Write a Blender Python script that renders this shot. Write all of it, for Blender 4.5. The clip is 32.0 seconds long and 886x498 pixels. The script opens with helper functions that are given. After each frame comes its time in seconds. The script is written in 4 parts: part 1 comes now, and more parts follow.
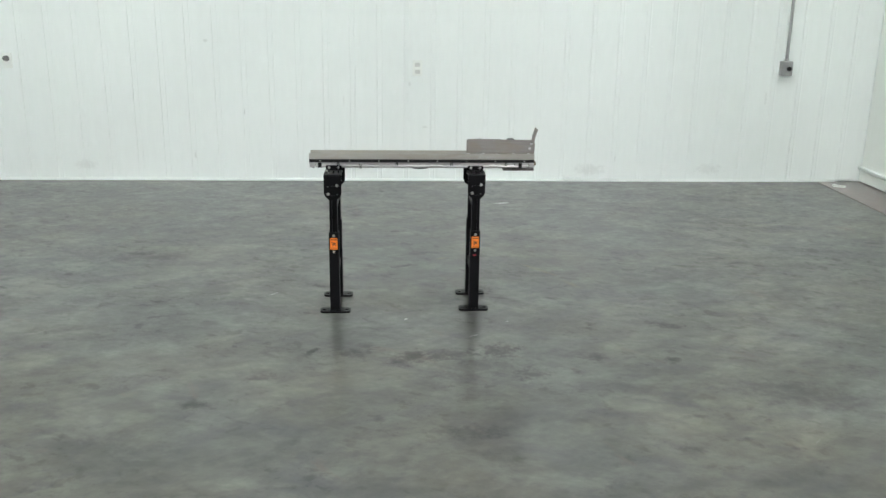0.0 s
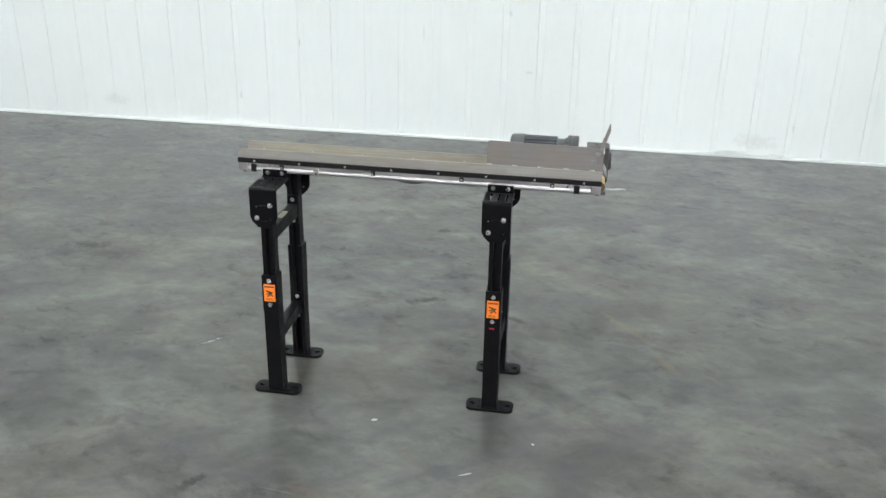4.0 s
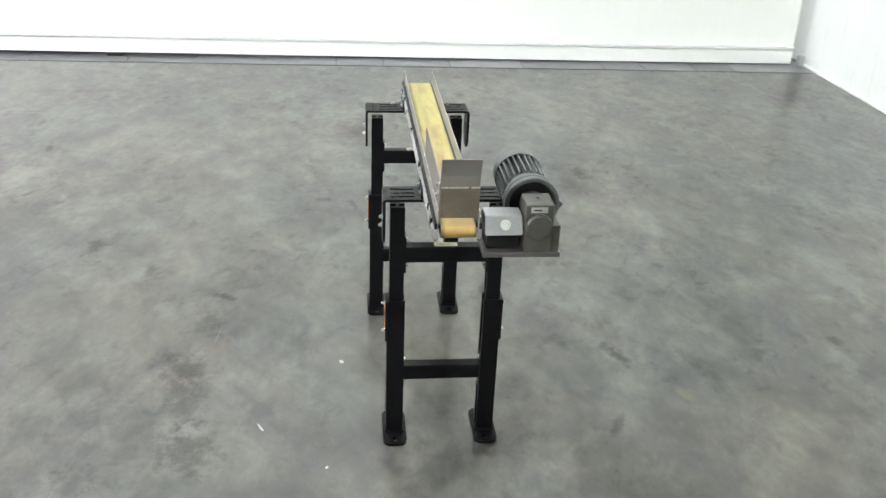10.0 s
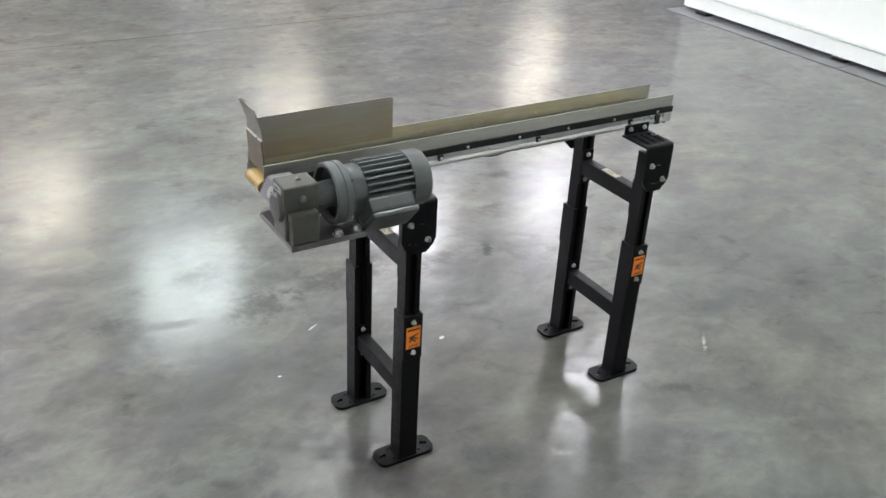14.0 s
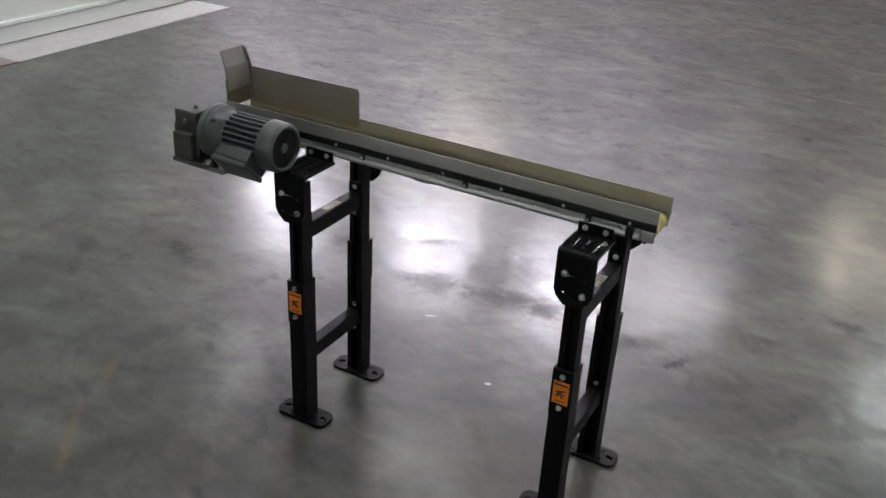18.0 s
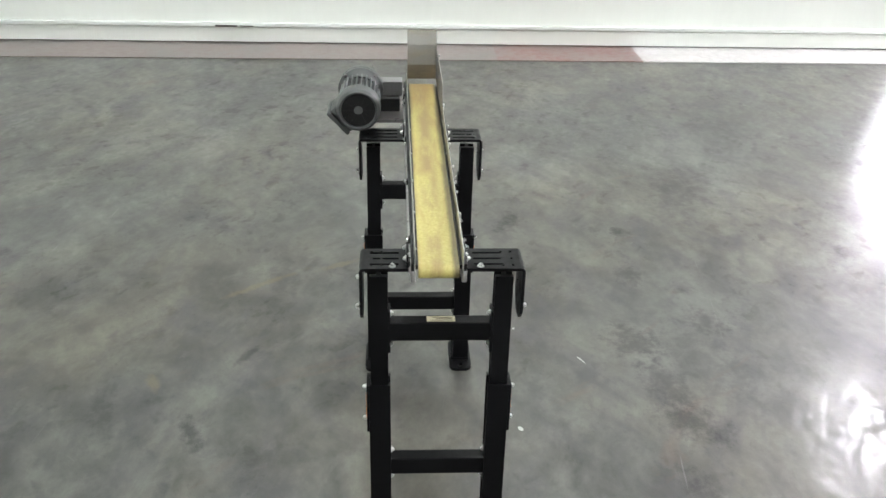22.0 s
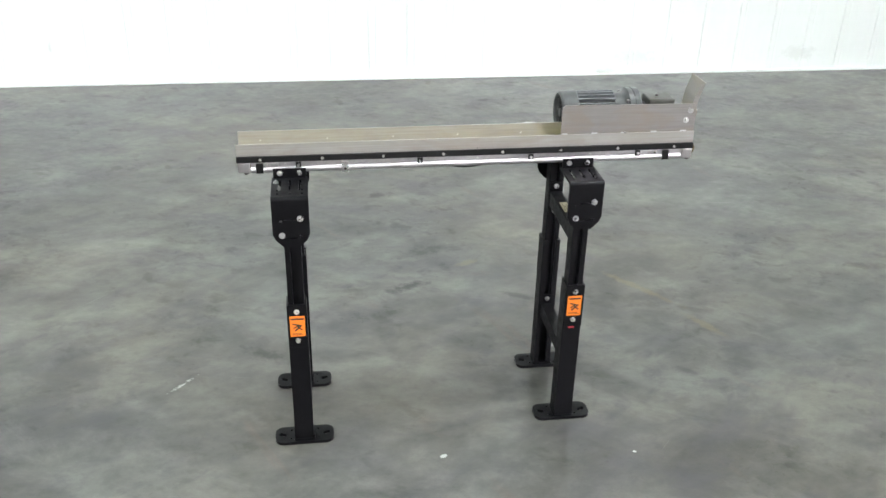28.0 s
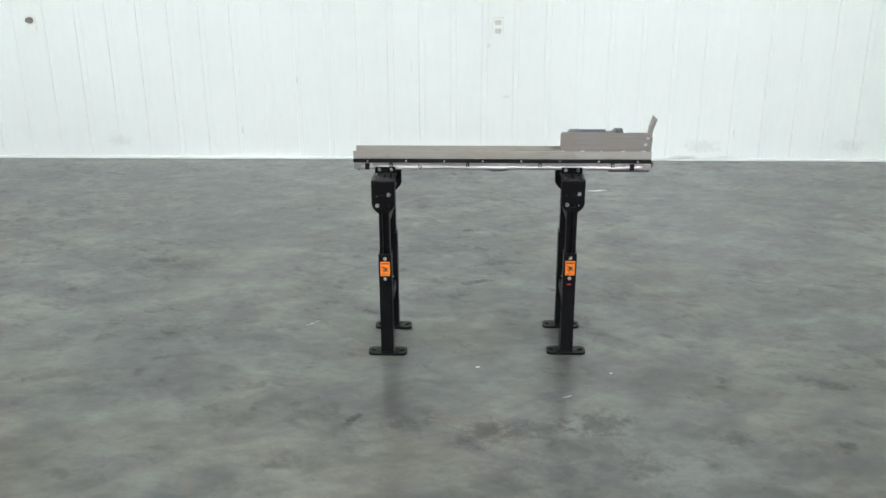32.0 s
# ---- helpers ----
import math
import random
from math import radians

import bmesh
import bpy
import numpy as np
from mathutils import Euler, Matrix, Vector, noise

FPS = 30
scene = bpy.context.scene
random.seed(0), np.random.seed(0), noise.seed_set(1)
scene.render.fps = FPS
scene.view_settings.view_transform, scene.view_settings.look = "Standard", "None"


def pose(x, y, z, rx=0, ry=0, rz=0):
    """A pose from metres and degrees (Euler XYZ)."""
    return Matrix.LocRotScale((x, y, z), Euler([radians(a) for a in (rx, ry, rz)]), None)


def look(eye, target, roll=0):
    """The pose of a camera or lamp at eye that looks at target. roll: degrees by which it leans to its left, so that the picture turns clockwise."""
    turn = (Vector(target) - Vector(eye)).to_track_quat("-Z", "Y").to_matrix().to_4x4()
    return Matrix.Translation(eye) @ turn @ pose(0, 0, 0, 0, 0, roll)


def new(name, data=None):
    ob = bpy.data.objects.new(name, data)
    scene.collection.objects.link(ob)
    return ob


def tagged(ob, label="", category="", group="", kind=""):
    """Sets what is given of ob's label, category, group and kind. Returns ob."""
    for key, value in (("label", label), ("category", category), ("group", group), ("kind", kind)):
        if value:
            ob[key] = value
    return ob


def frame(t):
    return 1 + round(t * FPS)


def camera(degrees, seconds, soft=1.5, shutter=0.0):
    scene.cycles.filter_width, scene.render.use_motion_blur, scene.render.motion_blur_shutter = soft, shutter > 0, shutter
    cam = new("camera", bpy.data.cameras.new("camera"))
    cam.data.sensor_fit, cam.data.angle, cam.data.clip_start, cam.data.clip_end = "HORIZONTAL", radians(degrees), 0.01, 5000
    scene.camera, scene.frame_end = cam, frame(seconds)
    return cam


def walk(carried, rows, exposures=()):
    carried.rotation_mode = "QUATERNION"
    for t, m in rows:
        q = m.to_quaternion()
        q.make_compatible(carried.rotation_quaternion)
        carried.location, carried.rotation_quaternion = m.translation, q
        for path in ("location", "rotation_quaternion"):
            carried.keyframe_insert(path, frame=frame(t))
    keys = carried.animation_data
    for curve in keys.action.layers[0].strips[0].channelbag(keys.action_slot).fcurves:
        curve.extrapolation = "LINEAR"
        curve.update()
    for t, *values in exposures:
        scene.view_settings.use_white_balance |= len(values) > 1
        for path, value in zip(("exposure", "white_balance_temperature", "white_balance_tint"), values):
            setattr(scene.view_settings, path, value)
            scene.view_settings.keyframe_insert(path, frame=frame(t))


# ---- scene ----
cam = camera(52.0, 32.0, shutter=0.3)
PATH = [
    (0, (0.084, 0.081, 1.502), (0.185, 1.997, 0.936), 0.8),
    (0.5, (0.086, 0.399, 1.508), (0.175, 2.307, 0.914), 0.6),
    (1, (0.101, 0.680, 1.508), (0.167, 2.580, 0.889), 0.5),
    (1.5, (0.125, 0.932, 1.508), (0.150, 2.825, 0.863), 0.7),
    (2, (0.141, 1.174, 1.502), (0.140, 3.055, 0.821), 0.5),
    (2.5, (0.234, 1.390, 1.496), (0.210, 3.258, 0.781), 0.5),
    (4.5, (0.908, 1.930, 1.479), (0.403, 3.701, 0.701), 0.8),
    (5, (1.157, 2.031, 1.476), (0.427, 3.727, 0.708), 0.7),
    (5.5, (1.343, 2.135, 1.475), (0.499, 3.764, 0.681), 1.4),
    (6, (1.536, 2.270, 1.477), (0.530, 3.791, 0.656), 1.1),
    (6.5, (1.715, 2.421, 1.480), (0.585, 3.853, 0.660), 1.3),
    (7, (1.867, 2.586, 1.477), (0.599, 3.890, 0.645), 1.1),
    (7.5, (2.010, 2.783, 1.479), (0.611, 3.931, 0.630), 1.1),
    (8, (2.134, 3.011, 1.477), (0.620, 3.997, 0.620), 1.9),
    (8.5, (2.229, 3.252, 1.474), (0.627, 4.079, 0.607), 1.7),
    (9, (2.300, 3.507, 1.472), (0.611, 4.127, 0.599), 1.8),
    (9.5, (2.340, 3.767, 1.470), (0.602, 4.217, 0.588), 2.3),
    (10, (2.357, 4.041, 1.459), (0.573, 4.251, 0.581), 2.4),
    (10.5, (2.339, 4.310, 1.443), (0.536, 4.286, 0.576), 2.5),
    (11, (2.263, 4.578, 1.452), (0.487, 4.324, 0.569), 2.7),
    (11.5, (2.168, 4.831, 1.459), (0.447, 4.333, 0.569), 2.5),
    (12, (2.044, 5.072, 1.454), (0.424, 4.315, 0.560), 2.2),
    (12.5, (1.886, 5.301, 1.445), (0.385, 4.332, 0.545), 2.2),
    (13, (1.697, 5.501, 1.438), (0.342, 4.348, 0.524), 3.1),
    (13.5, (1.486, 5.680, 1.432), (0.326, 4.344, 0.499), 3.4),
    (14, (1.259, 5.803, 1.429), (0.322, 4.317, 0.474), 3.1),
    (14.5, (1.004, 5.884, 1.426), (0.322, 4.273, 0.457), 2.7),
    (16.5, (-0.022, 6.004, 1.424), (0.162, 4.246, 0.489), 1.5),
    (17, (-0.254, 5.967, 1.423), (0.137, 4.240, 0.493), 2.2),
    (17.5, (-0.489, 5.908, 1.429), (0.131, 4.249, 0.500), 3.0),
    (18, (-0.696, 5.825, 1.437), (0.148, 4.269, 0.506), 3.1),
    (18.5, (-0.882, 5.715, 1.429), (0.175, 4.289, 0.506), 3.2),
    (19, (-1.041, 5.587, 1.421), (0.200, 4.312, 0.507), 3.0),
    (19.5, (-1.192, 5.444, 1.419), (0.203, 4.336, 0.510), 2.5),
    (20, (-1.327, 5.262, 1.427), (0.194, 4.339, 0.513), 2.5),
    (20.5, (-1.445, 5.053, 1.445), (0.150, 4.288, 0.513), 2.4),
    (21, (-1.558, 4.828, 1.438), (0.119, 4.243, 0.518), 2.9),
    (21.5, (-1.622, 4.579, 1.445), (0.116, 4.235, 0.517), 2.5),
    (22, (-1.677, 4.331, 1.449), (0.094, 4.230, 0.525), 1.4),
    (22.5, (-1.687, 4.086, 1.451), (0.084, 4.219, 0.532), 1.3),
    (23, (-1.648, 3.826, 1.451), (0.094, 4.188, 0.538), 2.1),
    (23.5, (-1.594, 3.582, 1.446), (0.093, 4.153, 0.536), 3.0),
    (24, (-1.504, 3.328, 1.465), (0.085, 4.115, 0.542), 3.0),
    (24.5, (-1.395, 3.109, 1.463), (0.079, 4.095, 0.539), 3.2),
    (25, (-1.253, 2.903, 1.462), (0.074, 4.081, 0.539), 3.0),
    (25.5, (-1.082, 2.743, 1.465), (0.074, 4.078, 0.526), 2.7),
    (27.5, (-0.273, 2.351, 1.465), (0.128, 4.068, 0.522), 2.1),
    (28, (-0.136, 2.335, 1.460), (0.121, 4.087, 0.530), 1.3),
    (28.5, (-0.067, 2.314, 1.464), (0.096, 4.086, 0.552), -0.5),
    (29, (-0.054, 2.250, 1.468), (0.078, 4.038, 0.582), -0.2),
    (29.5, (-0.042, 2.150, 1.471), (0.033, 3.959, 0.620), -0.4),
    (30, (-0.011, 2.006, 1.471), (-0.003, 3.835, 0.663), -0.4),
    (30.5, (0.030, 1.815, 1.470), (-0.007, 3.659, 0.696), -0.5),
    (31, (0.070, 1.582, 1.456), (0.013, 3.442, 0.722), -0.2),
    (31.5, (0.097, 1.344, 1.463), (0.004, 3.213, 0.757), 0.2),
    (32, (0.120, 1.116, 1.484), (0.044, 2.998, 0.811), -0.3),
]
EXPOSURES = ((0.0, -0.25, 6370, 4.0), (1.0, -0.17, 6370, 4.0), (2.0, -0.12, 6250, 8.0), (5.0, 0.1, 6250, 9.0), (9.0, 0.42, 6430, 9.0), (11.0, 0.38, 6450, 8.5), (12.0, 0.22, 6400, 7.5), (13.0, 0.10, 6400, 8.0), (14.5, 0.08, 6300, 10.5), (15.3, -0.4, 6350, 11.0), (16.2, -0.75, 6400, 12.0), (17.0, -0.82, 6430, 12.0), (18.0, -1.0, 6430, 12.0), (19.0, -0.97, 6430, 12.0), (20.0, -0.6, 6470, 10.5), (21.0, -0.27, 6470, 10.0), (22.0, 0.15, 6500, 10.0), (23.0, 0.38, 6500, 10.0), (25.0, 0.47, 6500, 9.0), (28.0, 0.42, 6350, 9.0), (30.0, 0.2, 6300, 10.5), (32.0, 0.0, 6250, 7.0))
walk(cam, [(t, look(eye, target, roll)) for t, eye, target, roll in PATH], EXPOSURES)

# ---- world, ceiling lights ----
world = bpy.data.worlds.new("hall_air")
world.use_nodes = True
world.node_tree.nodes["Background"].inputs[0].default_value = (0.75, 0.85, 0.8, 1)
world.node_tree.nodes["Background"].inputs[1].default_value = 0.02
scene.world = world
LAMP = 105.0          # radiance of a diffuser
NORTH, WEST, EAST = 7.06, -3.30, 3.78
ROOF = 5.2


# ---- materials ----
class Mat:
    """A principled material with a few node helpers."""

    def __init__(self, name, rough=0.5, metal=0.0, spec=0.5):
        self.m = bpy.data.materials.new(name)
        self.m.use_nodes = True
        self.t = self.m.node_tree
        self.b = self.t.nodes["Principled BSDF"]
        self.b.inputs["Roughness"].default_value = rough
        self.b.inputs["Metallic"].default_value = metal
        self.b.inputs["Specular IOR Level"].default_value = spec
        self.co = self.t.nodes.new("ShaderNodeTexCoord").outputs["Object"]

    def link(self, a, b):
        self.t.links.new(a, b)

    def scaled(self, k):
        n = self.t.nodes.new("ShaderNodeMapping")
        n.inputs["Scale"].default_value = k if isinstance(k, tuple) else (k, k, k)
        self.link(self.co, n.inputs["Vector"])
        return n.outputs[0]

    def noise(self, scale, detail=4.0, rough=0.6, warp=0.0):
        n = self.t.nodes.new("ShaderNodeTexNoise")
        self.link(self.scaled(scale), n.inputs["Vector"])
        n.inputs["Scale"].default_value = 1.0
        n.inputs["Detail"].default_value = detail
        n.inputs["Roughness"].default_value = rough
        n.inputs["Distortion"].default_value = warp
        return n.outputs[0]

    def ramp(self, fac, *stops):
        n = self.t.nodes.new("ShaderNodeValToRGB")
        while len(n.color_ramp.elements) < len(stops):
            n.color_ramp.elements.new(0.5)
        for e, (p, c) in zip(n.color_ramp.elements, stops):
            e.position = p
            e.color = (c, c, c, 1) if isinstance(c, (int, float)) else (*c, 1)
        self.link(fac, n.inputs[0])
        return n.outputs[0]

    def mix(self, fac, a, b, how="MIX"):
        n = self.t.nodes.new("ShaderNodeMix")
        n.data_type, n.blend_type = "RGBA", how
        for k, value in ((0, fac), (6, a), (7, b)):
            socket = n.inputs[k]
            if isinstance(value, (int, float)):
                socket.default_value = value if k == 0 else (value, value, value, 1)
            elif isinstance(value, tuple):
                socket.default_value = (*value, 1)
            else:
                self.link(value, socket)
        return n.outputs[2]

    def calc(self, how, a, b=0.0):
        n = self.t.nodes.new("ShaderNodeMath")
        n.operation = how
        for socket, value in ((n.inputs[0], a), (n.inputs[1], b)):
            if isinstance(value, (int, float)):
                socket.default_value = value
            else:
                self.link(value, socket)
        return n.outputs[0]

    def color(self, v):
        if isinstance(v, tuple):
            self.b.inputs["Base Color"].default_value = (*v, 1)
        else:
            self.link(v, self.b.inputs["Base Color"])
        return self

    def rough(self, v):
        self.link(v, self.b.inputs["Roughness"])
        return self

    def bump(self, v, strength=0.2, dist=0.002):
        n = self.t.nodes.new("ShaderNodeBump")
        n.inputs["Strength"].default_value, n.inputs["Distance"].default_value = strength, dist
        self.link(v, n.inputs["Height"])
        self.link(n.outputs[0], self.b.inputs["Normal"])
        return self


def paint(name, dark, light, rough, scale=30.0, metal=0.0, bump=0.1, spec=0.5):
    """A painted or plain surface with two scales of variation."""
    m = Mat(name, rough, metal, spec)
    big, fine = m.noise(scale * 0.2, 3), m.noise(scale, 5)
    m.color(m.ramp(m.mix(0.5, big, fine), (0.3, dark), (0.7, light)))
    m.rough(m.ramp(fine, (0.3, max(rough - 0.08, 0.03)), (0.7, rough + 0.1)))
    m.bump(fine, bump, 0.001)
    return m.m


BLACK = paint("black_powder_coat", (0.0022, 0.0022, 0.0025), (0.005, 0.005, 0.006), 0.42, 60, spec=0.13)
PLASTIC = paint("black_plastic", (0.004, 0.004, 0.004), (0.010, 0.010, 0.010), 0.45, 40, spec=0.25)
ZINC = paint("bright_zinc", (0.42, 0.42, 0.41), (0.62, 0.62, 0.6), 0.3, 90, 1.0)
ALU = paint("clear_aluminium", (0.36, 0.35, 0.35), (0.60, 0.585, 0.58), 0.38, 26, 1.0)
DARKSTEEL = paint("dark_mill_steel", (0.1, 0.095, 0.1), (0.22, 0.2, 0.2), 0.35, 40, 0.8)
MOTOR = paint("grey_motor_paint", (0.022, 0.024, 0.024), (0.088, 0.093, 0.092), 0.4, 22)
FINS = paint("blue_grey_fins", (0.060, 0.066, 0.068), (0.120, 0.128, 0.130), 0.34, 50)
GEAR = paint("olive_grey_cast_paint", (0.014, 0.014, 0.011), (0.066, 0.065, 0.054), 0.42, 34, bump=0.3)
ORANGE = paint("orange_label", (0.72, 0.17, 0.01), (0.85, 0.23, 0.02), 0.45, 60)
INK = paint("black_ink", (0.02, 0.015, 0.01), (0.03, 0.02, 0.02), 0.5, 60)
TAG = paint("yellowed_paper_tag", (0.42, 0.39, 0.25), (0.58, 0.55, 0.38), 0.5, 80)
RED = paint("red_marker", (0.3, 0.01, 0.02), (0.4, 0.02, 0.03), 0.5, 80)
SOCKET = paint("pale_plastic", (0.5, 0.5, 0.48), (0.6, 0.6, 0.58), 0.4, 60)
GREYPLATE = paint("grey_plate", (0.3, 0.3, 0.3), (0.42, 0.42, 0.42), 0.4, 80, 0.5)


def sheet_steel(name, tone, scorch, rough=0.34, metal=1.0):
    """Stainless sheet with a fine brushed grain along x and brownish grime."""
    m = Mat(name, 0.3, metal)
    grain = m.noise((6.0, 300.0, 300.0), 4)
    blot = m.noise((9.0, 9.0, 22.0), 4, warp=0.6)
    steel = m.ramp(grain, (0.3, tuple(c * 0.8 for c in tone)), (0.7, tone))
    m.color(m.mix(m.ramp(blot, (0.45, 0.0), (0.7, scorch)), steel, (0.3, 0.24, 0.17)))
    m.rough(m.ramp(m.mix(0.5, grain, blot), (0.3, rough), (0.7, rough + 0.18)))
    m.bump(grain, 0.08, 0.0005)
    return m.m


GUIDE = sheet_steel("guide_sheet_steel", (0.43, 0.425, 0.39), 0.3, 0.42, 0.7)
COVER = sheet_steel("cover_sheet_steel", (0.30, 0.30, 0.31), 0.25, 0.33)
STAINED = sheet_steel("stained_sheet_steel", (0.21, 0.18, 0.14), 0.8, 0.42, 0.8)
GUARD = sheet_steel("guard_sheet_steel", (0.31, 0.297, 0.28), 0.5, 0.48, 0.8)


def belt_material():
    m = Mat("yellow_belt", 0.5, 0.0, 0.4)
    stain, fine = m.noise((5.0, 22.0, 8.0), 5, warp=0.8), m.noise(160, 3)
    base = m.ramp(fine, (0.3, (0.37, 0.32, 0.098)), (0.7, (0.48, 0.42, 0.15)))
    soiled = m.mix(m.ramp(stain, (0.47, 0.0), (0.68, 0.7)), base, (0.33, 0.23, 0.08))
    # the discharge end is browned
    sep = m.t.nodes.new("ShaderNodeSeparateXYZ")
    m.link(m.co, sep.inputs[0])
    end = m.ramp(m.calc("ADD", sep.outputs[0], m.calc("MULTIPLY", stain, 0.12)), (0.36, 0.0), (0.56, 0.75))
    mid = m.calc("MULTIPLY", m.ramp(m.calc("ABSOLUTE", sep.outputs[1]), (0.004, 1.0), (0.022, 0.0)), m.ramp(m.noise((7.0, 30.0, 8.0), 5), (0.40, 0.0), (0.56, 0.9)))
    soiled = m.mix(mid, soiled, (0.28, 0.20, 0.085))
    soiled = m.mix(end, soiled, (0.30, 0.17, 0.045))
    # near-black along both edges, with an uneven border
    edge = m.ramp(m.calc("ADD", m.calc("ABSOLUTE", sep.outputs[1]), m.calc("MULTIPLY", m.calc("SUBTRACT", stain, 0.5), 0.012)), (0.0265, 0.0), (0.0340, 0.8))
    m.color(m.mix(edge, soiled, (0.06, 0.05, 0.03)))
    m.bump(fine, 0.15, 0.0006)
    return m.m


BELT = belt_material()


# stains on the concrete: x, y, half length, half width, turn, dark(-) or light(+)
STAINS = [
    (-0.665, 3.15, 0.06, 0.045, 0, -0.6), (0.15, 3.58, 0.13, 0.08, 40, -0.6), (0.31, 3.60, 0.17, 0.07, 10, -0.5), (0.51, 3.64, 0.12, 0.09, 30, -0.6),
    (0.4, 3.45, 0.25, 0.14, 20, -0.3), (0.12, 4.84, 0.10, 0.028, 25, -0.65), (-1.38, 5.08, 0.12, 0.05, 10, -0.55), (1.32, 3.93, 0.11, 0.04, -15, -0.5),
    (0.908, 3.57, 0.08, 0.06, 0, -0.5), (-0.27, 3.644, 0.05, 0.022, 60, -0.75), (-0.31, 4.50, 0.1, 0.03, -30, -0.5), (-0.45, 3.385, 0.09, 0.04, 20, -0.4),
    (0.62, 3.4, 0.11, 0.06, 15, -0.5), (0.34, 2.92, 0.14, 0.06, 0, -0.45), (0.22, 5.08, 0.12, 0.04, 15, -0.4), (1.23, 3.54, 0.05, 0.03, 0, -0.6),
    (0.815, 6.31, 0.09, 0.022, 8, 0.75), (0.591, 3.986, 0.008, 0.006, 0, 0.8), (0.124, 4.022, 0.009, 0.006, 20, 0.7),
    (-0.528, 4.382, 0.045, 0.010, 50, 0.5), (0.42, 3.812, 0.028, 0.0045, 30, 0.6),
    (-1.3, 5.0, 0.30, 0.09, 10, -0.3), (1.6, 3.2, 0.3, 0.16, -20, -0.3), 
    (0.46, 4.75, 0.09, 0.016, -35, -0.5), (0.07, 5.556, 0.05, 0.03, 0, -0.5), (-1.68, 2.71, 0.09, 0.02, 10, -0.5), (-0.12, 3.62, 0.12, 0.05, 10, -0.5), (0.9, 4.7, 0.2, 0.05, 5, -0.3), (-1.9, 4.1, 0.25, 0.1, 30, -0.3),
]


def concrete():
    m = Mat("sealed_concrete", 0.3, 0.0, 0.2)

    def spun(scale, turn, detail, rough, warp):
        n = m.t.nodes.new("ShaderNodeMapping")
        n.inputs["Rotation"].default_value = (0, 0, radians(turn))
        m.link(m.co, n.inputs["Vector"])
        k = m.t.nodes.new("ShaderNodeMapping")
        k.inputs["Scale"].default_value = scale
        m.link(n.outputs[0], k.inputs["Vector"])
        t = m.t.nodes.new("ShaderNodeTexNoise")
        m.link(k.outputs[0], t.inputs["Vector"])
        t.inputs["Scale"].default_value, t.inputs["Detail"].default_value = 1.0, detail
        t.inputs["Roughness"].default_value, t.inputs["Distortion"].default_value = rough, warp
        return t.outputs[0]

    cloud, blot = m.noise(0.8, 3, 0.5), spun((2.4, 3.6, 1.0), 12, 5, 0.55, 0.6)
    mottle, fine, grit = spun((7.5, 12.0, 1.0), -8, 6, 0.68, 0.3), m.noise(42.0, 6, 0.7), m.noise(190.0, 3, 0.7)
    tone = m.mix(0.32, m.mix(0.62, cloud, blot), m.mix(0.3, mottle, fine))
    base = m.ramp(tone, (0.40, (0.040, 0.040, 0.036)), (0.50, (0.078, 0.079, 0.070)), (0.60, (0.126, 0.128, 0.113)))
    base = m.mix(m.ramp(grit, (0.3, 0.15), (0.7, 0.0)), base, (0.05, 0.048, 0.046))
    drift = m.noise(1.1, 4, 0.6)
    base = m.mix(m.ramp(drift, (0.42, 0.0), (0.62, 0.55)), base, (1.12, 1.0, 0.84), "MULTIPLY")
    base = m.mix(m.ramp(drift, (0.36, 0.55), (0.5, 0.0)), base, (0.97, 0.99, 1.01), "MULTIPLY")
    # broad soft grime lying in two directions
    for turn, cut, much in ((15, 0.52, 0.55), (-40, 0.54, 0.55)):
        smear = spun((1.7, 5.5, 1.0), turn, 7, 0.64, 0.35)
        base = m.mix(m.ramp(smear, (cut, 0.0), (cut + 0.16, much)), base, (0.050, 0.047, 0.053))
    # soft clouded patches, a foot or two across
    for turn, scale, cut, much in ((-25, (4.0, 6.4, 1.0), 0.47, 0.7),):
        patch = spun(scale, turn, 3, 0.5, 0.5)
        base = m.mix(m.ramp(patch, (cut, 0.0), (cut + 0.18, much)), base, (0.60, 0.59, 0.62), "MULTIPLY")
    # sparse small dark smudges, a hand long, thicker in some places than in others
    where = m.ramp(m.noise(1.3, 2, 0.5), (0.36, 0.15), (0.55, 1.0))
    for turn, scale, cut, much in ((12, (5.0, 8.0, 1.0), 0.54, 0.62), (-30, (9.5, 15.0, 1.0), 0.555, 0.55)):
        smudge = spun(scale, turn, 6, 0.62, 0.35)
        mask = m.calc("MULTIPLY", m.ramp(smudge, (cut, 0.0), (cut + 0.15, much)), where)
        base = m.mix(mask, base, (0.035, 0.033, 0.039))
    # pale flaked places
    pale = spun((2.6, 4.5, 1.0), 30, 7, 0.7, 0.35)
    base = m.mix(m.ramp(pale, (0.54, 0.0), (0.72, 0.32)), base, (0.175, 0.176, 0.158))
    # faint rust bleeding
    rust = spun((2.0, 6.0, 1.0), 55, 5, 0.6, 0.8)
    base = m.mix(m.ramp(rust, (0.63, 0.0), (0.76, 0.35)), base, (0.115, 0.065, 0.045))
    for turn in (8, -47):
        line = spun((2.2, 60.0, 1.0), turn, 3, 0.5, 0.9)
        base = m.mix(m.ramp(line, (0.74, 0.0), (0.80, 0.3)), base, (0.22, 0.22, 0.21))
    wob = m.noise(22.0, 7, 0.75)
    dull = 0.0
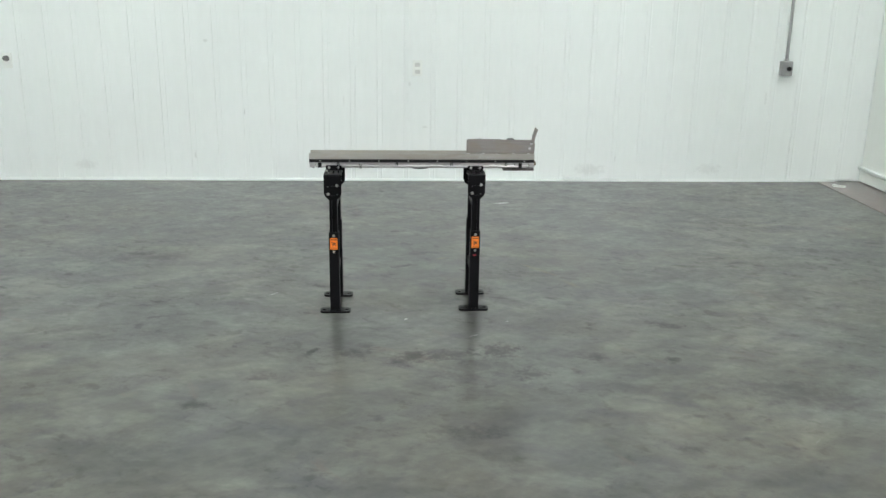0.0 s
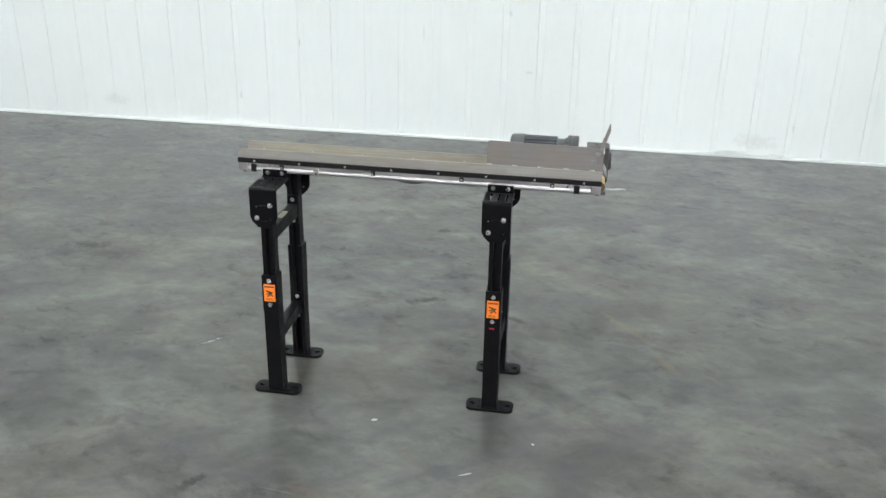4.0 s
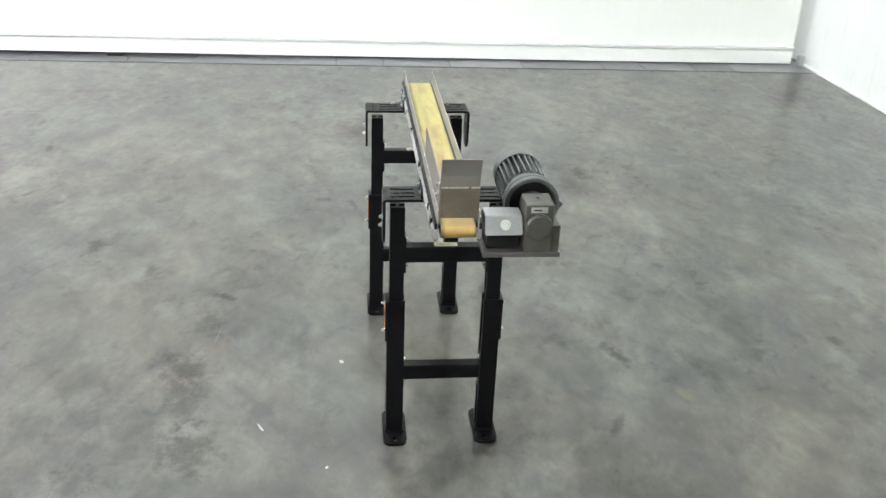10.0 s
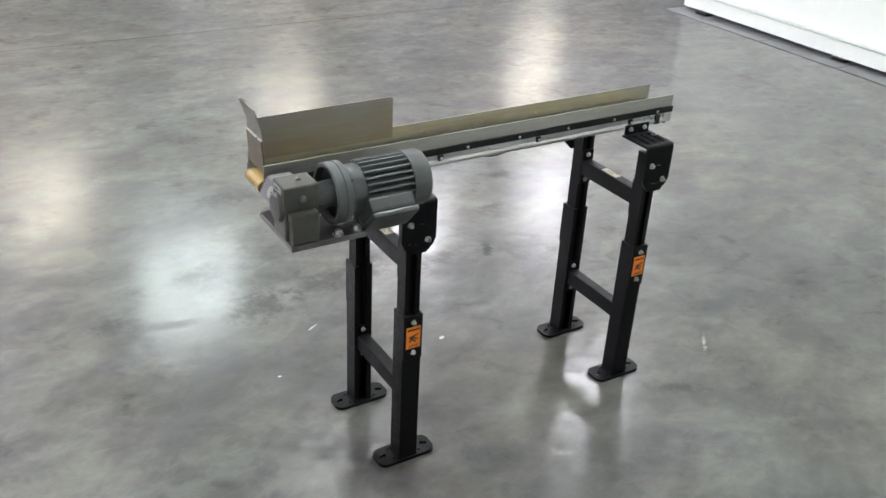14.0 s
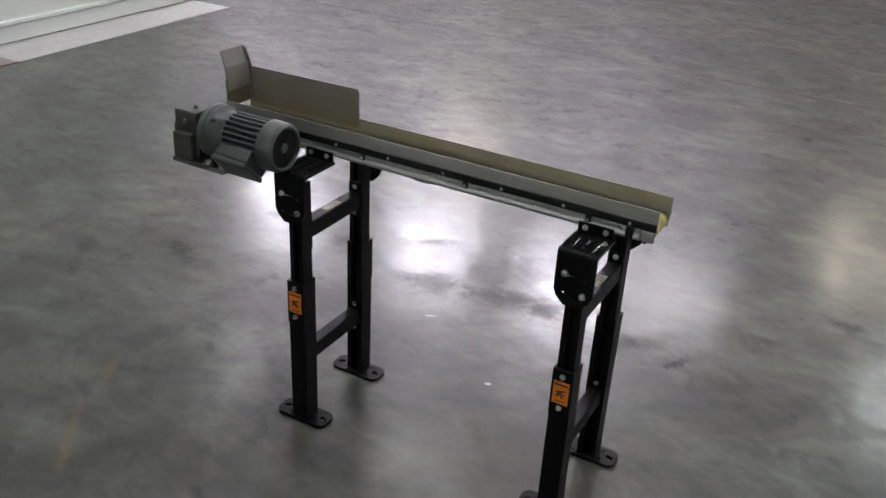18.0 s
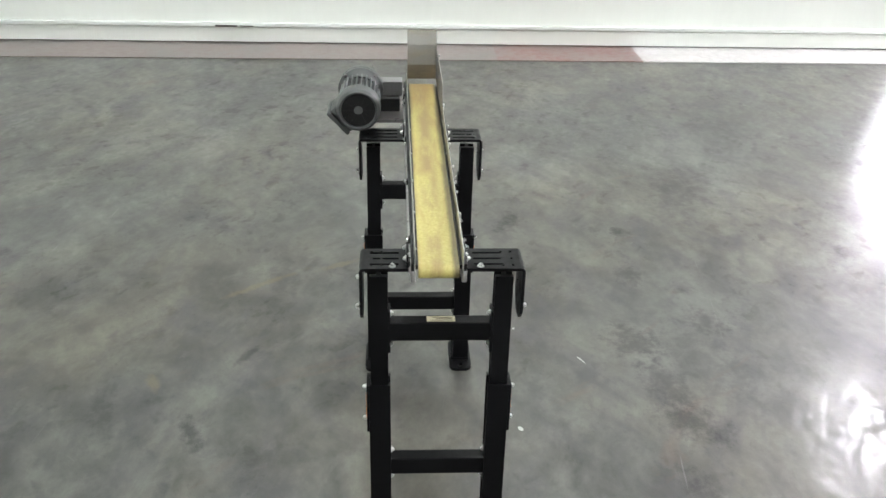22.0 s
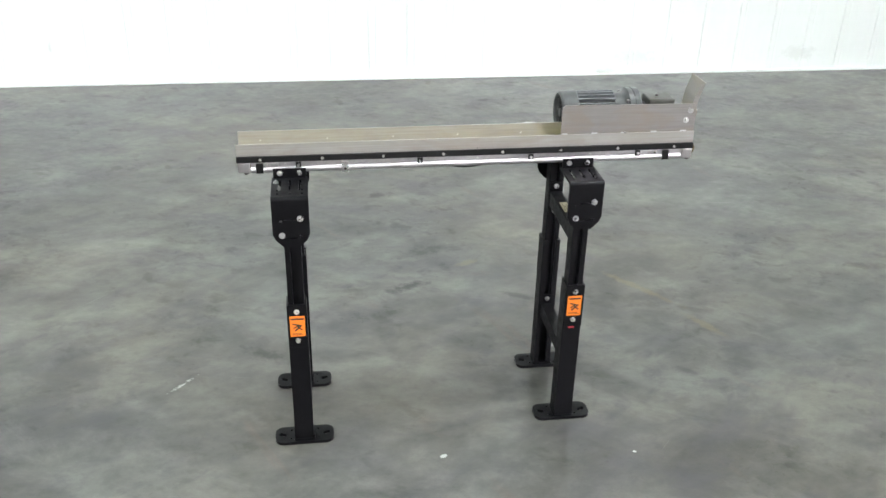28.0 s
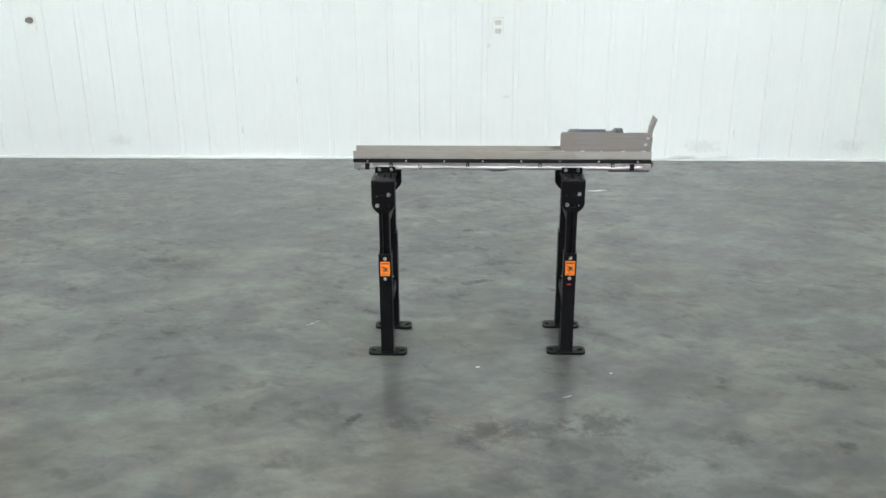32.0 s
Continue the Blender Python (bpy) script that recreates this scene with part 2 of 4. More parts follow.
    for x, y, a, b, turn, tint in STAINS:
        n = m.t.nodes.new("ShaderNodeMapping")
        n.vector_type = "TEXTURE"
        n.inputs["Location"].default_value = (x, y, 0)
        n.inputs["Rotation"].default_value = (0, 0, radians(turn))
        n.inputs["Scale"].default_value = (a, b, 1)
        m.link(m.co, n.inputs["Vector"])
        d = m.t.nodes.new("ShaderNodeVectorMath")
        d.operation = "LENGTH"
        m.link(n.outputs[0], d.inputs[0])
        r = m.calc("ADD", d.outputs["Value"], m.calc("MULTIPLY", m.calc("SUBTRACT", wob, 0.5), 3.6))
        dull = m.calc("MAXIMUM", dull, m.ramp(r, (0.25, min(1.0, abs(tint) * 1.2)), (1.15, 0.0)))
        mask = m.ramp(r, (0.5, abs(tint)), (0.8, 0.0)) if tint > 0 else m.ramp(r, (0.1, abs(tint) * 0.85), (1.5, 0.0))
        base = m.mix(mask, base, (0.5, 0.5, 0.49) if tint > 0 else (0.034, 0.031, 0.037))
    # a few rust-yellow streaks
    for x, y, a, b, turn in ((0.86, 4.76, 0.17, 0.018, -52), (0.99, 4.52, 0.09, 0.02, -60), (0.33, 4.98, 0.05, 0.02, 20)):
        n = m.t.nodes.new("ShaderNodeMapping")
        n.vector_type = "TEXTURE"
        n.inputs["Location"].default_value = (x, y, 0)
        n.inputs["Rotation"].default_value = (0, 0, radians(turn))
        n.inputs["Scale"].default_value = (a, b, 1)
        m.link(m.co, n.inputs["Vector"])
        d = m.t.nodes.new("ShaderNodeVectorMath")
        d.operation = "LENGTH"
        m.link(n.outputs[0], d.inputs[0])
        r = m.calc("ADD", d.outputs["Value"], m.calc("MULTIPLY", m.calc("SUBTRACT", wob, 0.5), 2.5))
        base = m.mix(m.ramp(r, (0.4, 0.35), (1.1, 0.0)), base, (0.15, 0.115, 0.05))
    # dull concrete under a sealer that is scuffed off in small ragged places, in drifts
    flake = m.mix(0.5, spun((24.0, 38.0, 1.0), 20, 7, 0.72, 0.2), m.mix(0.5, mottle, fine))
    drifts = m.ramp(m.noise(2.6, 4, 0.6), (0.42, 0.12), (0.58, 1.0))
    chip = m.ramp(spun((12.0, 16.0, 1.0), 25, 5, 0.58, 0.4), (0.55, 0.0), (0.63, 0.45))
    crumb = m.ramp(spun((46.0, 60.0, 1.0), -20, 6, 0.7, 0.4), (0.58, 0.0), (0.66, 0.45))
    bare = m.calc("MAXIMUM", m.calc("MULTIPLY", m.calc("MAXIMUM", chip, crumb), drifts), dull)
    base = m.mix(m.calc("MULTIPLY", bare, 0.05), base, (0.045, 0.043, 0.045))
    m.color(base)
    m.rough(m.mix(bare, m.ramp(fine, (0.3, 0.36), (0.7, 0.50)), 0.75))
    m.link(m.calc("MULTIPLY", m.calc("SUBTRACT", 1.0, m.calc("MULTIPLY", bare, 0.6)), 0.34), m.b.inputs["Specular IOR Level"])
    gloss = m.calc("MULTIPLY", m.ramp(flake, (0.44, 1.0), (0.51, 0.68), (0.57, 0.16)), m.calc("SUBTRACT", 1.0, bare))
    m.link(gloss, m.b.inputs["Coat Weight"])
    m.link(m.ramp(flake, (0.42, 0.12), (0.58, 0.24)), m.b.inputs["Coat Roughness"])
    m.b.inputs["Coat IOR"].default_value = 1.34
    relief = m.mix(0.8, flake, m.mix(0.35, fine, grit))
    m.bump(relief, 0.06, 0.002)
    ripple = m.t.nodes.new("ShaderNodeBump")
    ripple.inputs["Strength"].default_value, ripple.inputs["Distance"].default_value = 0.5, 0.0042
    m.link(m.mix(0.2, spun((10.0, 15.0, 1.0), 35, 4, 0.5, 0.8), flake), ripple.inputs["Height"])
    m.link(ripple.outputs[0], m.b.inputs["Coat Normal"])
    return m.m


# scuffs on the ribbed wall: x, z, half width, half height, strength
SCUFFS = [(-1.073, 0.528, 0.006, 0.03, 0.7), (-1.46, 0.198, 0.012, 0.03, 0.5), (-1.341, 1.056, 0.02, 0.015, 0.5), (-0.32, 0.62, 0.005, 0.05, 0.45),
          (0.30, 0.42, 0.03, 0.012, 0.5), (1.796, 0.186, 0.006, 0.05, 0.6), (1.60, 0.09, 0.14, 0.05, 0.35), (2.55, 0.10, 0.12, 0.05, 0.3),
          (2.95, 0.65, 0.01, 0.06, 0.3), (-2.3, 0.12, 0.10, 0.04, 0.3), (0.18, 0.75, 0.012, 0.02, 0.4)]


def wall_paint(name, tone, rough, scuffs=()):
    m = Mat(name, rough, 0.0, 0.5)
    soft, fine = m.noise(0.8, 3), m.noise((30.0, 30.0, 6.0), 4)
    base = m.ramp(m.mix(0.4, soft, fine), (0.3, tuple(c * 0.94 for c in tone)), (0.7, tone))
    streak = m.noise((9.0, 9.0, 0.7), 5, 0.7)
    base = m.mix(m.ramp(streak, (0.66, 0.0), (0.85, 0.2)), base, (0.62, 0.6, 0.52))
    wob = m.noise(40.0, 5, 0.7)
    for x, z, a, c, much in scuffs:
        n = m.t.nodes.new("ShaderNodeMapping")
        n.vector_type = "TEXTURE"
        n.inputs["Location"].default_value = (x, NORTH, z)
        n.inputs["Scale"].default_value = (a, 1, c)
        m.link(m.co, n.inputs["Vector"])
        d = m.t.nodes.new("ShaderNodeVectorMath")
        d.operation = "LENGTH"
        m.link(n.outputs[0], d.inputs[0])
        r = m.calc("ADD", d.outputs["Value"], m.calc("MULTIPLY", m.calc("SUBTRACT", wob, 0.5), 2.4))
        base = m.mix(m.ramp(r, (0.4, much * 0.5), (1.0, 0.0)), base, (0.3, 0.29, 0.27))
    m.color(base)
    m.bump(soft, 0.05, 0.004)
    return m.m


CONCRETE = concrete()
WHITE = wall_paint("white_ribbed_steel", (0.80, 0.83, 0.81), 0.38, SCUFFS)
PANEL = wall_paint("white_panel_paint", (0.80, 0.82, 0.78), 0.42)
CEILING = wall_paint("ceiling_paint", (0.32, 0.33, 0.32), 0.7)
FARWALL = wall_paint("unseen_wall_paint", (0.09, 0.088, 0.075), 0.6)


def strip_paint(name, a, b, rough, wear, under=(0.2, 0.19, 0.18), cut=0.46, patched=False):
    m = Mat(name, rough)
    n, fine = m.noise((3.0, 1.6, 1.0), 5, 0.65, 0.6), m.noise(25.0, 5, 0.7)
    m.color(m.mix(m.ramp(m.mix(0.4, n, fine), (cut, 0.0), (cut + 0.12, wear)), m.ramp(fine, (0.3, a), (0.7, b)), under))
    m.bump(fine, 0.08, 0.002)
    if patched:
        info = m.t.nodes.new("ShaderNodeObjectInfo")
        socket = m.b.inputs["Base Color"]
        m.color(m.mix(1.0, socket.links[0].from_socket, m.ramp(info.outputs["Random"], (0.0, 0.55), (0.5, 0.9), (1.0, 1.35)), "MULTIPLY"))
    return m.m


GREYSTRIP = strip_paint("grey_floor_paint", (0.10, 0.10, 0.106), (0.16, 0.16, 0.168), 0.3, 0.85, (0.05, 0.05, 0.054), 0.54, True)
REDSTRIP = strip_paint("worn_red_floor_paint", (0.19, 0.085, 0.08), (0.25, 0.13, 0.12), 0.3, 0.85, (0.22, 0.18, 0.17), 0.42)
PINKSTRIP = strip_paint("faded_pink_floor_paint", (0.19, 0.15, 0.14), (0.27, 0.225, 0.215), 0.3, 0.8)
WHITESTRIP = strip_paint("white_floor_paint", (0.55, 0.52, 0.53), (0.72, 0.7, 0.7), 0.22, 0.15)


def lamp_material(name, tint, power):
    m = bpy.data.materials.new(name)
    m.use_nodes = True
    b = m.node_tree.nodes["Principled BSDF"]
    b.inputs["Base Color"].default_value = (0.8, 0.8, 0.8, 1)
    b.inputs["Emission Color"].default_value = (*tint, 1)
    b.inputs["Emission Strength"].default_value = power
    return m


COOL = lamp_material("cool_diffuser", (0.95, 1.0, 0.985), LAMP)
VIOLET = lamp_material("violet_white_diffuser", (1.0, 0.94, 1.04), LAMP * 4.0)
DIM = lamp_material("dim_diffuser", (1.0, 1.0, 0.98), LAMP * 0.36)
GREENISH = lamp_material("greenish_diffuser", (0.9, 1.0, 0.97), LAMP * 1.35)
FAR = lamp_material("far_diffuser", (1.0, 0.96, 1.0), LAMP * 0.14)
HALF = lamp_material("half_bright_diffuser", (1.0, 0.98, 1.02), LAMP * 0.85)
SOFT = lamp_material("soft_diffuser", (1.0, 0.97, 1.02), LAMP * 1.2)
WARM = lamp_material("warm_diffuser", (1.0, 0.9, 0.72), LAMP * 0.9)


# ---- mesh helpers ----
def finish(bm, name, mat, shift=None):
    if shift is not None:
        bmesh.ops.translate(bm, verts=bm.verts, vec=-shift)
    bmesh.ops.recalc_face_normals(bm, faces=bm.faces)
    me = bpy.data.meshes.new(name)
    bm.to_mesh(me)
    bm.free()
    me.materials.append(mat)
    return me


def part(name, bm, mat, parent, label="", smooth=False):
    """Links a bmesh, drawn in world places, as one mesh under a thing or a part."""
    root = parent
    while root.parent:
        root = root.parent
    me = finish(bm, name, mat, root.location)
    ob = new(name, me)
    ob.parent = parent
    if smooth:
        soften(me)
    return tagged(ob, label)


def soften(me, limit=35):
    me.shade_smooth()
    me.set_sharp_from_angle(angle=radians(limit))


def thing(name, bm, mat, label, category, group="", kind="", smooth=False):
    me = finish(bm, name, mat)
    if smooth:
        soften(me)
    return tagged(new(name, me), label, category, group, kind)


def box(bm, x0, x1, y0, y1, z0, z1, bevel=0.0, turn=None):
    made = bmesh.ops.create_cube(bm, size=1.0)["verts"]
    for v in made:
        v.co = Vector(((x0 + x1) / 2 + v.co.x * (x1 - x0), (y0 + y1) / 2 + v.co.y * (y1 - y0), (z0 + z1) / 2 + v.co.z * (z1 - z0)))
    if bevel:
        edges = list({e for v in made for e in v.link_edges})
        out = bmesh.ops.bevel(bm, geom=edges, offset=bevel, segments=2, profile=0.6, affect="EDGES", clamp_overlap=True)
        made = list({v for f in out["faces"] for v in f.verts} | {v for v in made if v.is_valid})
    if turn is not None:
        bmesh.ops.transform(bm, matrix=turn, verts=made)
    return bm


def rod(bm, a, b, r, seg=16, r2=None, bevel=0.0):
    a, b = Vector(a), Vector(b)
    m = Matrix.Translation((a + b) / 2) @ (b - a).to_track_quat("Z", "Y").to_matrix().to_4x4()
    made = bmesh.ops.create_cone(bm, cap_ends=True, segments=seg, radius1=r, radius2=r if r2 is None else r2, depth=(b - a).length, matrix=m)["verts"]
    if bevel:
        rims = [e for e in {e for v in made for e in v.link_edges} if any(len(f.verts) > 4 for f in e.link_faces)]
        bmesh.ops.bevel(bm, geom=rims, offset=bevel, segments=2, profile=0.6, affect="EDGES", clamp_overlap=True)
    return bm


def turned(bm, axis_a, direction, profile, seg=32):
    """A body of revolution: profile rows of (distance along the axis, radius)."""
    d = Vector(direction).normalized()
    u = d.orthogonal().normalized()
    w = d.cross(u)
    rings = []
    for s, r in profile:
        c = Vector(axis_a) + d * s
        rings.append([bm.verts.new(c + (u * math.cos(2 * math.pi * k / seg) + w * math.sin(2 * math.pi * k / seg)) * r) for k in range(seg)])
    for p, q in zip(rings, rings[1:]):
        for k in range(seg):
            bm.faces.new((p[k], p[(k + 1) % seg], q[(k + 1) % seg], q[k]))
    bm.faces.new(rings[0][::-1])
    bm.faces.new(rings[-1])
    return bm


def prism(bm, outline, depth, m, holes=()):
    """A flat plate with holes: outline in its own x, y, thickness along z, laid by the matrix m."""
    fresh = bmesh.new()
    for loop in (outline, *holes):
        vs = [fresh.verts.new((x, y, 0)) for x, y in loop]
        for k in range(len(vs)):
            fresh.edges.new((vs[k], vs[(k + 1) % len(vs)]))
    if holes:
        bmesh.ops.triangle_fill(fresh, edges=fresh.edges[:], use_beauty=True)
    else:
        bmesh.ops.contextual_create(fresh, geom=fresh.edges[:])
    faces = fresh.faces[:]
    out = bmesh.ops.extrude_face_region(fresh, geom=faces)["geom"]
    bmesh.ops.translate(fresh, verts=[g for g in out if isinstance(g, bmesh.types.BMVert)], vec=(0, 0, depth))
    bmesh.ops.transform(fresh, matrix=m, verts=fresh.verts)
    me = bpy.data.meshes.new("tmp")
    fresh.to_mesh(me)
    fresh.free()
    bm.from_mesh(me)
    bpy.data.meshes.remove(me)
    return bm


def rounded(w, h, r, n=5):
    """A rounded rectangle round 0, 0."""
    pts = []
    for cx, cy, a in ((w / 2 - r, h / 2 - r, 0), (-w / 2 + r, h / 2 - r, 90), (-w / 2 + r, -h / 2 + r, 180), (w / 2 - r, -h / 2 + r, 270)):
        pts += [(cx + r * math.cos(radians(a + 90 * k / n)), cy + r * math.sin(radians(a + 90 * k / n))) for k in range(n + 1)]
    return pts


def moved(loop, x, y, turn=0):
    c, s = math.cos(radians(turn)), math.sin(radians(turn))
    return [(x + c * px - s * py, y + s * px + c * py) for px, py in loop]


def ring(r, n=10):
    return [(r * math.cos(2 * math.pi * k / n), r * math.sin(2 * math.pi * k / n)) for k in range(n)]


def bolt(parent, at, way, r=0.006, mat=None, washer=True, h=0.006):
    """A hex or cap bolt head with a washer, standing on the face at 'at' and pointing along way."""
    bm, at, way = bmesh.new(), Vector(at), Vector(way).normalized()
    if washer:
        rod(bm, at - way * 0.001, at + way * 0.0016, r * 1.45, 16)
    rod(bm, at + way * 0.001, at + way * (h + 0.001), r, 6 if washer else 12, bevel=0.0008)
    rod(bm, at + way * h, at + way * (h + 0.0025), r * 0.45, 10)
    return part("bolt", bm, mat or ZINC, parent)


# ---- the hall ----
bm = bmesh.new()
box(bm, -22, 24, -34, NORTH + 0.3, -0.3, 0.0)
thing("floor", bm, CONCRETE, "grey mottled sealed concrete floor with scuffs and stains", "floor", kind="structure")

# unseen; its grey is set for bounce light and floor reflections
bm = bmesh.new()
box(bm, -22, 24, -34, NORTH + 0.3, ROOF + 0.06, ROOF + 0.3)
thing("ceiling", bm, CEILING, "plain unseen ceiling closing the hall", "ceiling", kind="structure")


RIB = 0.2031


def ribbed_wall():
    """A white sheet steel wall with narrow grooves and a low ridge beside each, drawn as one folded profile."""
    bm = bmesh.new()
    x, pts = -2.911 - 7 * RIB, []
    while x < 4.6:
        pts += [(x, 0.0), (x + 0.001, 0.0055), (x + 0.005, 0.0055), (x + 0.006, 0.0), (x + 0.030, 0.0), (x + 0.036, -0.0018), (x + 0.043, 0.0)]
        x += RIB
    low = [bm.verts.new((px, NORTH + py, 0.012)) for px, py in pts]
    top = [bm.verts.new((px, NORTH + py, ROOF + 0.05)) for px, py in pts]
    for k in range(len(pts) - 1):
        bm.faces.new((low[k], low[k + 1], top[k + 1], top[k]))
    box(bm, pts[0][0], pts[-1][0], NORTH + 0.012, NORTH + 0.2, 0.0, ROOF + 0.05)
    wall = thing("wall_north", bm, WHITE, "white ribbed sheet steel wall panels", "wall", kind="structure")
    bm = bmesh.new()
    box(bm, -3.3, 3.6, NORTH - 0.022, NORTH - 0.001, 0.0, 0.014, 0.003)
    part("base_angle", bm, WHITE, wall, "thin white base angle on the floor")
    # a row of small screws, one beside each rib
    for k in range(37):
        sx, sz = -2.911 + (k - 3) * RIB + 0.055, 1.046 + 0.006 * math.sin(k * 2.3)
        if WEST < sx < EAST:
            bm = bmesh.new()
            rod(bm, (sx, NORTH + 0.002, sz), (sx, NORTH - 0.004, sz), 0.006, 8, 0.004)
            part("screw", bm, WHITE, wall)


def torn_flap(x0, x1, high, curl, seed):
    """The foot of a wall sheet, torn loose and curled out over the floor."""
    rnd = random.Random(seed)
    bm = bmesh.new()
    n, rows = 12, 7
    grid = []
    for i in range(n + 1):
        u = i / n
        swell = math.sin(math.pi * u) ** 0.7
        col = []
        for k in range(rows + 1):
            v = k / rows
            out = curl * swell * (1 - v) ** 1.6 + rnd.uniform(-0.0025, 0.0025) * (1 - v)
            col.append(bm.verts.new((x0 + (x1 - x0) * u, NORTH - 0.011 - out, 0.016 + 0.014 * swell * (1 - v) * rnd.uniform(0.3, 1) + high * v)))
        grid.append(col)
    for i in range(n):
        for k in range(rows):
            bm.faces.new((grid[i][k], grid[i + 1][k], grid[i + 1][k + 1], grid[i][k + 1]))
    bmesh.ops.solidify(bm, geom=bm.faces[:], thickness=0.0012)
    thing("torn_wall_foot", bm, WHITE, "white wall liner torn and curled out at the floor", "torn liner", "torn liner at the wall foot", smooth=True)


torn_flap(1.385, 1.565, 0.022, 0.028, 3)
torn_flap(1.66, 1.79, 0.014, 0.018, 8)


ribbed_wall()


def side_wall(name, x, sign, y0, y1, skew, rise, lip, label):
    """A smooth white panel wall on a base board, with a projecting lip and a groove between them. sign: +1 where the room lies on its
    +x side; skew: how far its south end stands off its north end; rise: how far its foot is lifted at the south end."""
    def bent(bm):
        for v in bm.verts:
            k = max(0.0, min(1.0, (5.8 - v.co.y) / (5.8 - y0)))
            v.co.x += skew * (y1 - v.co.y) / (y1 - y0)
            if v.co.z < 0.25:
                v.co.z += rise * k
        return bm

    def long_box(a, b, z0, z1, bevel=0.0):
        bm = bmesh.new()
        for k in range(2):
            box(bm, *sorted((x + sign * a, x + sign * b)), (y0, 5.8)[k], (5.8, y1)[k], z0, z1, 0.0)
        bmesh.ops.remove_doubles(bm, verts=bm.verts, dist=0.0005)
        return bent(bm)

    wall = thing(name, long_box(-0.15, -0.012, 0.02, ROOF + 0.05), PANEL, label, "wall", kind="structure")
    part("base_board", long_box(-0.0118, 0.0, 0.012, 0.098), PANEL, wall)
    part("lip", long_box(-0.0118, lip, 0.109, 0.126), WHITE, wall)
    return wall


side_wall("wall_west", WEST, 1, 1.37, NORTH - 0.10, -0.05, 0.015, 0.008, "smooth white panel wall with a base board and lip")
east = side_wall("wall_east", EAST, -1, 1.23, NORTH - 0.012, -0.04, 0.0, 0.020, "smooth off-white panel wall with a projecting lip above its base board")
bm = bmesh.new()
box(bm, EAST - 0.048, EAST - 0.028, 5.27, 5.40, 0.108, 0.115, 0.002)
box(bm, EAST - 0.046, EAST - 0.030, 5.18, 5.26, 0.1085, 0.113, 0.002)
part("tear", bm, INK, east, "dark tear along the lip")
for y in (2.64, 1.56):
    bm = bmesh.new()
    box(bm, WEST - 0.115, WEST - 0.02, y - 0.045, y + 0.045, 0.004, 0.011 + 0.015 * (5.8 - y) / 4.43, 0.003)
    thing("wall_shim", bm, PLASTIC, "small dark block under the lifted foot of the white wall", "block", "blocks under the wall foot")


def strip(name, x0, x1, y0, y1, mat, label):
    bm = bmesh.new()
    box(bm, x0, x1, y0, y1, -0.01, 0.004)
    return thing(name, bm, mat, label, "floor marking", kind="structure")


# the grey strip is laid in lengths that have aged differently
rnd = random.Random(11)
west_strip = None
y = 1.34
while y < NORTH - 0.05:
    y2 = min(y + rnd.uniform(0.22, 0.6), NORTH - 0.03)
    bm = bmesh.new()
    edge = [-3.105 - 0.019 * (NORTH - v) for v in (y, y2 - 0.006)]
    prism(bm, [(WEST - 0.22, y), (edge[0], y), (edge[1], y2 - 0.006), (WEST - 0.22, y2 - 0.006)], 0.014, Matrix.Translation((0, 0, -0.01)))
    if west_strip is None:
        west_strip = thing("floor_strip_west", bm, GREYSTRIP, "dark grey painted floor strip in patched lengths along the white wall", "floor marking", kind="structure")
    else:
        part("length", bm, GREYSTRIP, west_strip)
    y = y2
strip("floor_strip_east", 3.44, EAST + 0.1, 3.75, NORTH - 0.03, PINKSTRIP, "faded pink painted floor strip along the wall")
strip("floor_strip_red", 3.44, EAST + 0.1, 2.90, 3.75, REDSTRIP, "worn red painted floor strip along the wall")
strip("floor_strip_white", 3.44, EAST + 0.1, 1.30, 2.90, WHITESTRIP, "glossy white painted floor strip along the wall")

bm = bmesh.new()
box(bm, -3.0, 3.4, 0.797, 0.803, -0.01, 0.001)
thing("floor_joint", bm, INK, "thin dark saw-cut joint across the concrete floor", "floor joint", kind="structure")

def scrap(x, y, size, mat, seed, name, label, category):
    rnd = random.Random(seed)
    bm = bmesh.new()
    loop = [(size * rnd.uniform(0.6, 1.2) * math.cos(a * 0.785), size * 0.6 * rnd.uniform(0.6, 1.2) * math.sin(a * 0.785)) for a in range(8)]
    prism(bm, moved(loop, x, y, rnd.uniform(0, 180)), 0.012, Matrix.Translation((0, 0, 0.004)))
    for v in bm.verts:
        if v.co.z > 0.01:
            v.co.z += rnd.uniform(-0.005, 0.006)
    return thing(name, bm, mat, label, category)


scrap(3.52, 6.86, 0.055, PANEL, 4, "paper_scrap", "crumpled white scrap on the painted floor strip", "scrap")
bm = bmesh.new()
box(bm, WEST + 0.002, WEST + 0.045, 6.99, NORTH - 0.03, 0.004, 0.075, 0.006)
thing("corner_block", bm, GREYPLATE, "dark grey block standing in the corner of the walls", "block")

# unseen outer walls, added to close the hall; their dark tone dims floor reflections
for n, (x0, x1, y0, y1) in enumerate(((-22.2, -22, -34, NORTH), (24, 24.2, -34, NORTH), (-22, 24, -34.2, -34), (-22, -4.2, NORTH, NORTH + 0.2), (4.6, 24, NORTH, NORTH + 0.2))):
    bm = bmesh.new()
    box(bm, x0, x1, y0, y1, 0.0, ROOF + 0.06)
    thing("wall_hall_%d" % (n + 1), bm, FARWALL, "unseen dark wall added to close the hall", "wall", kind="structure")


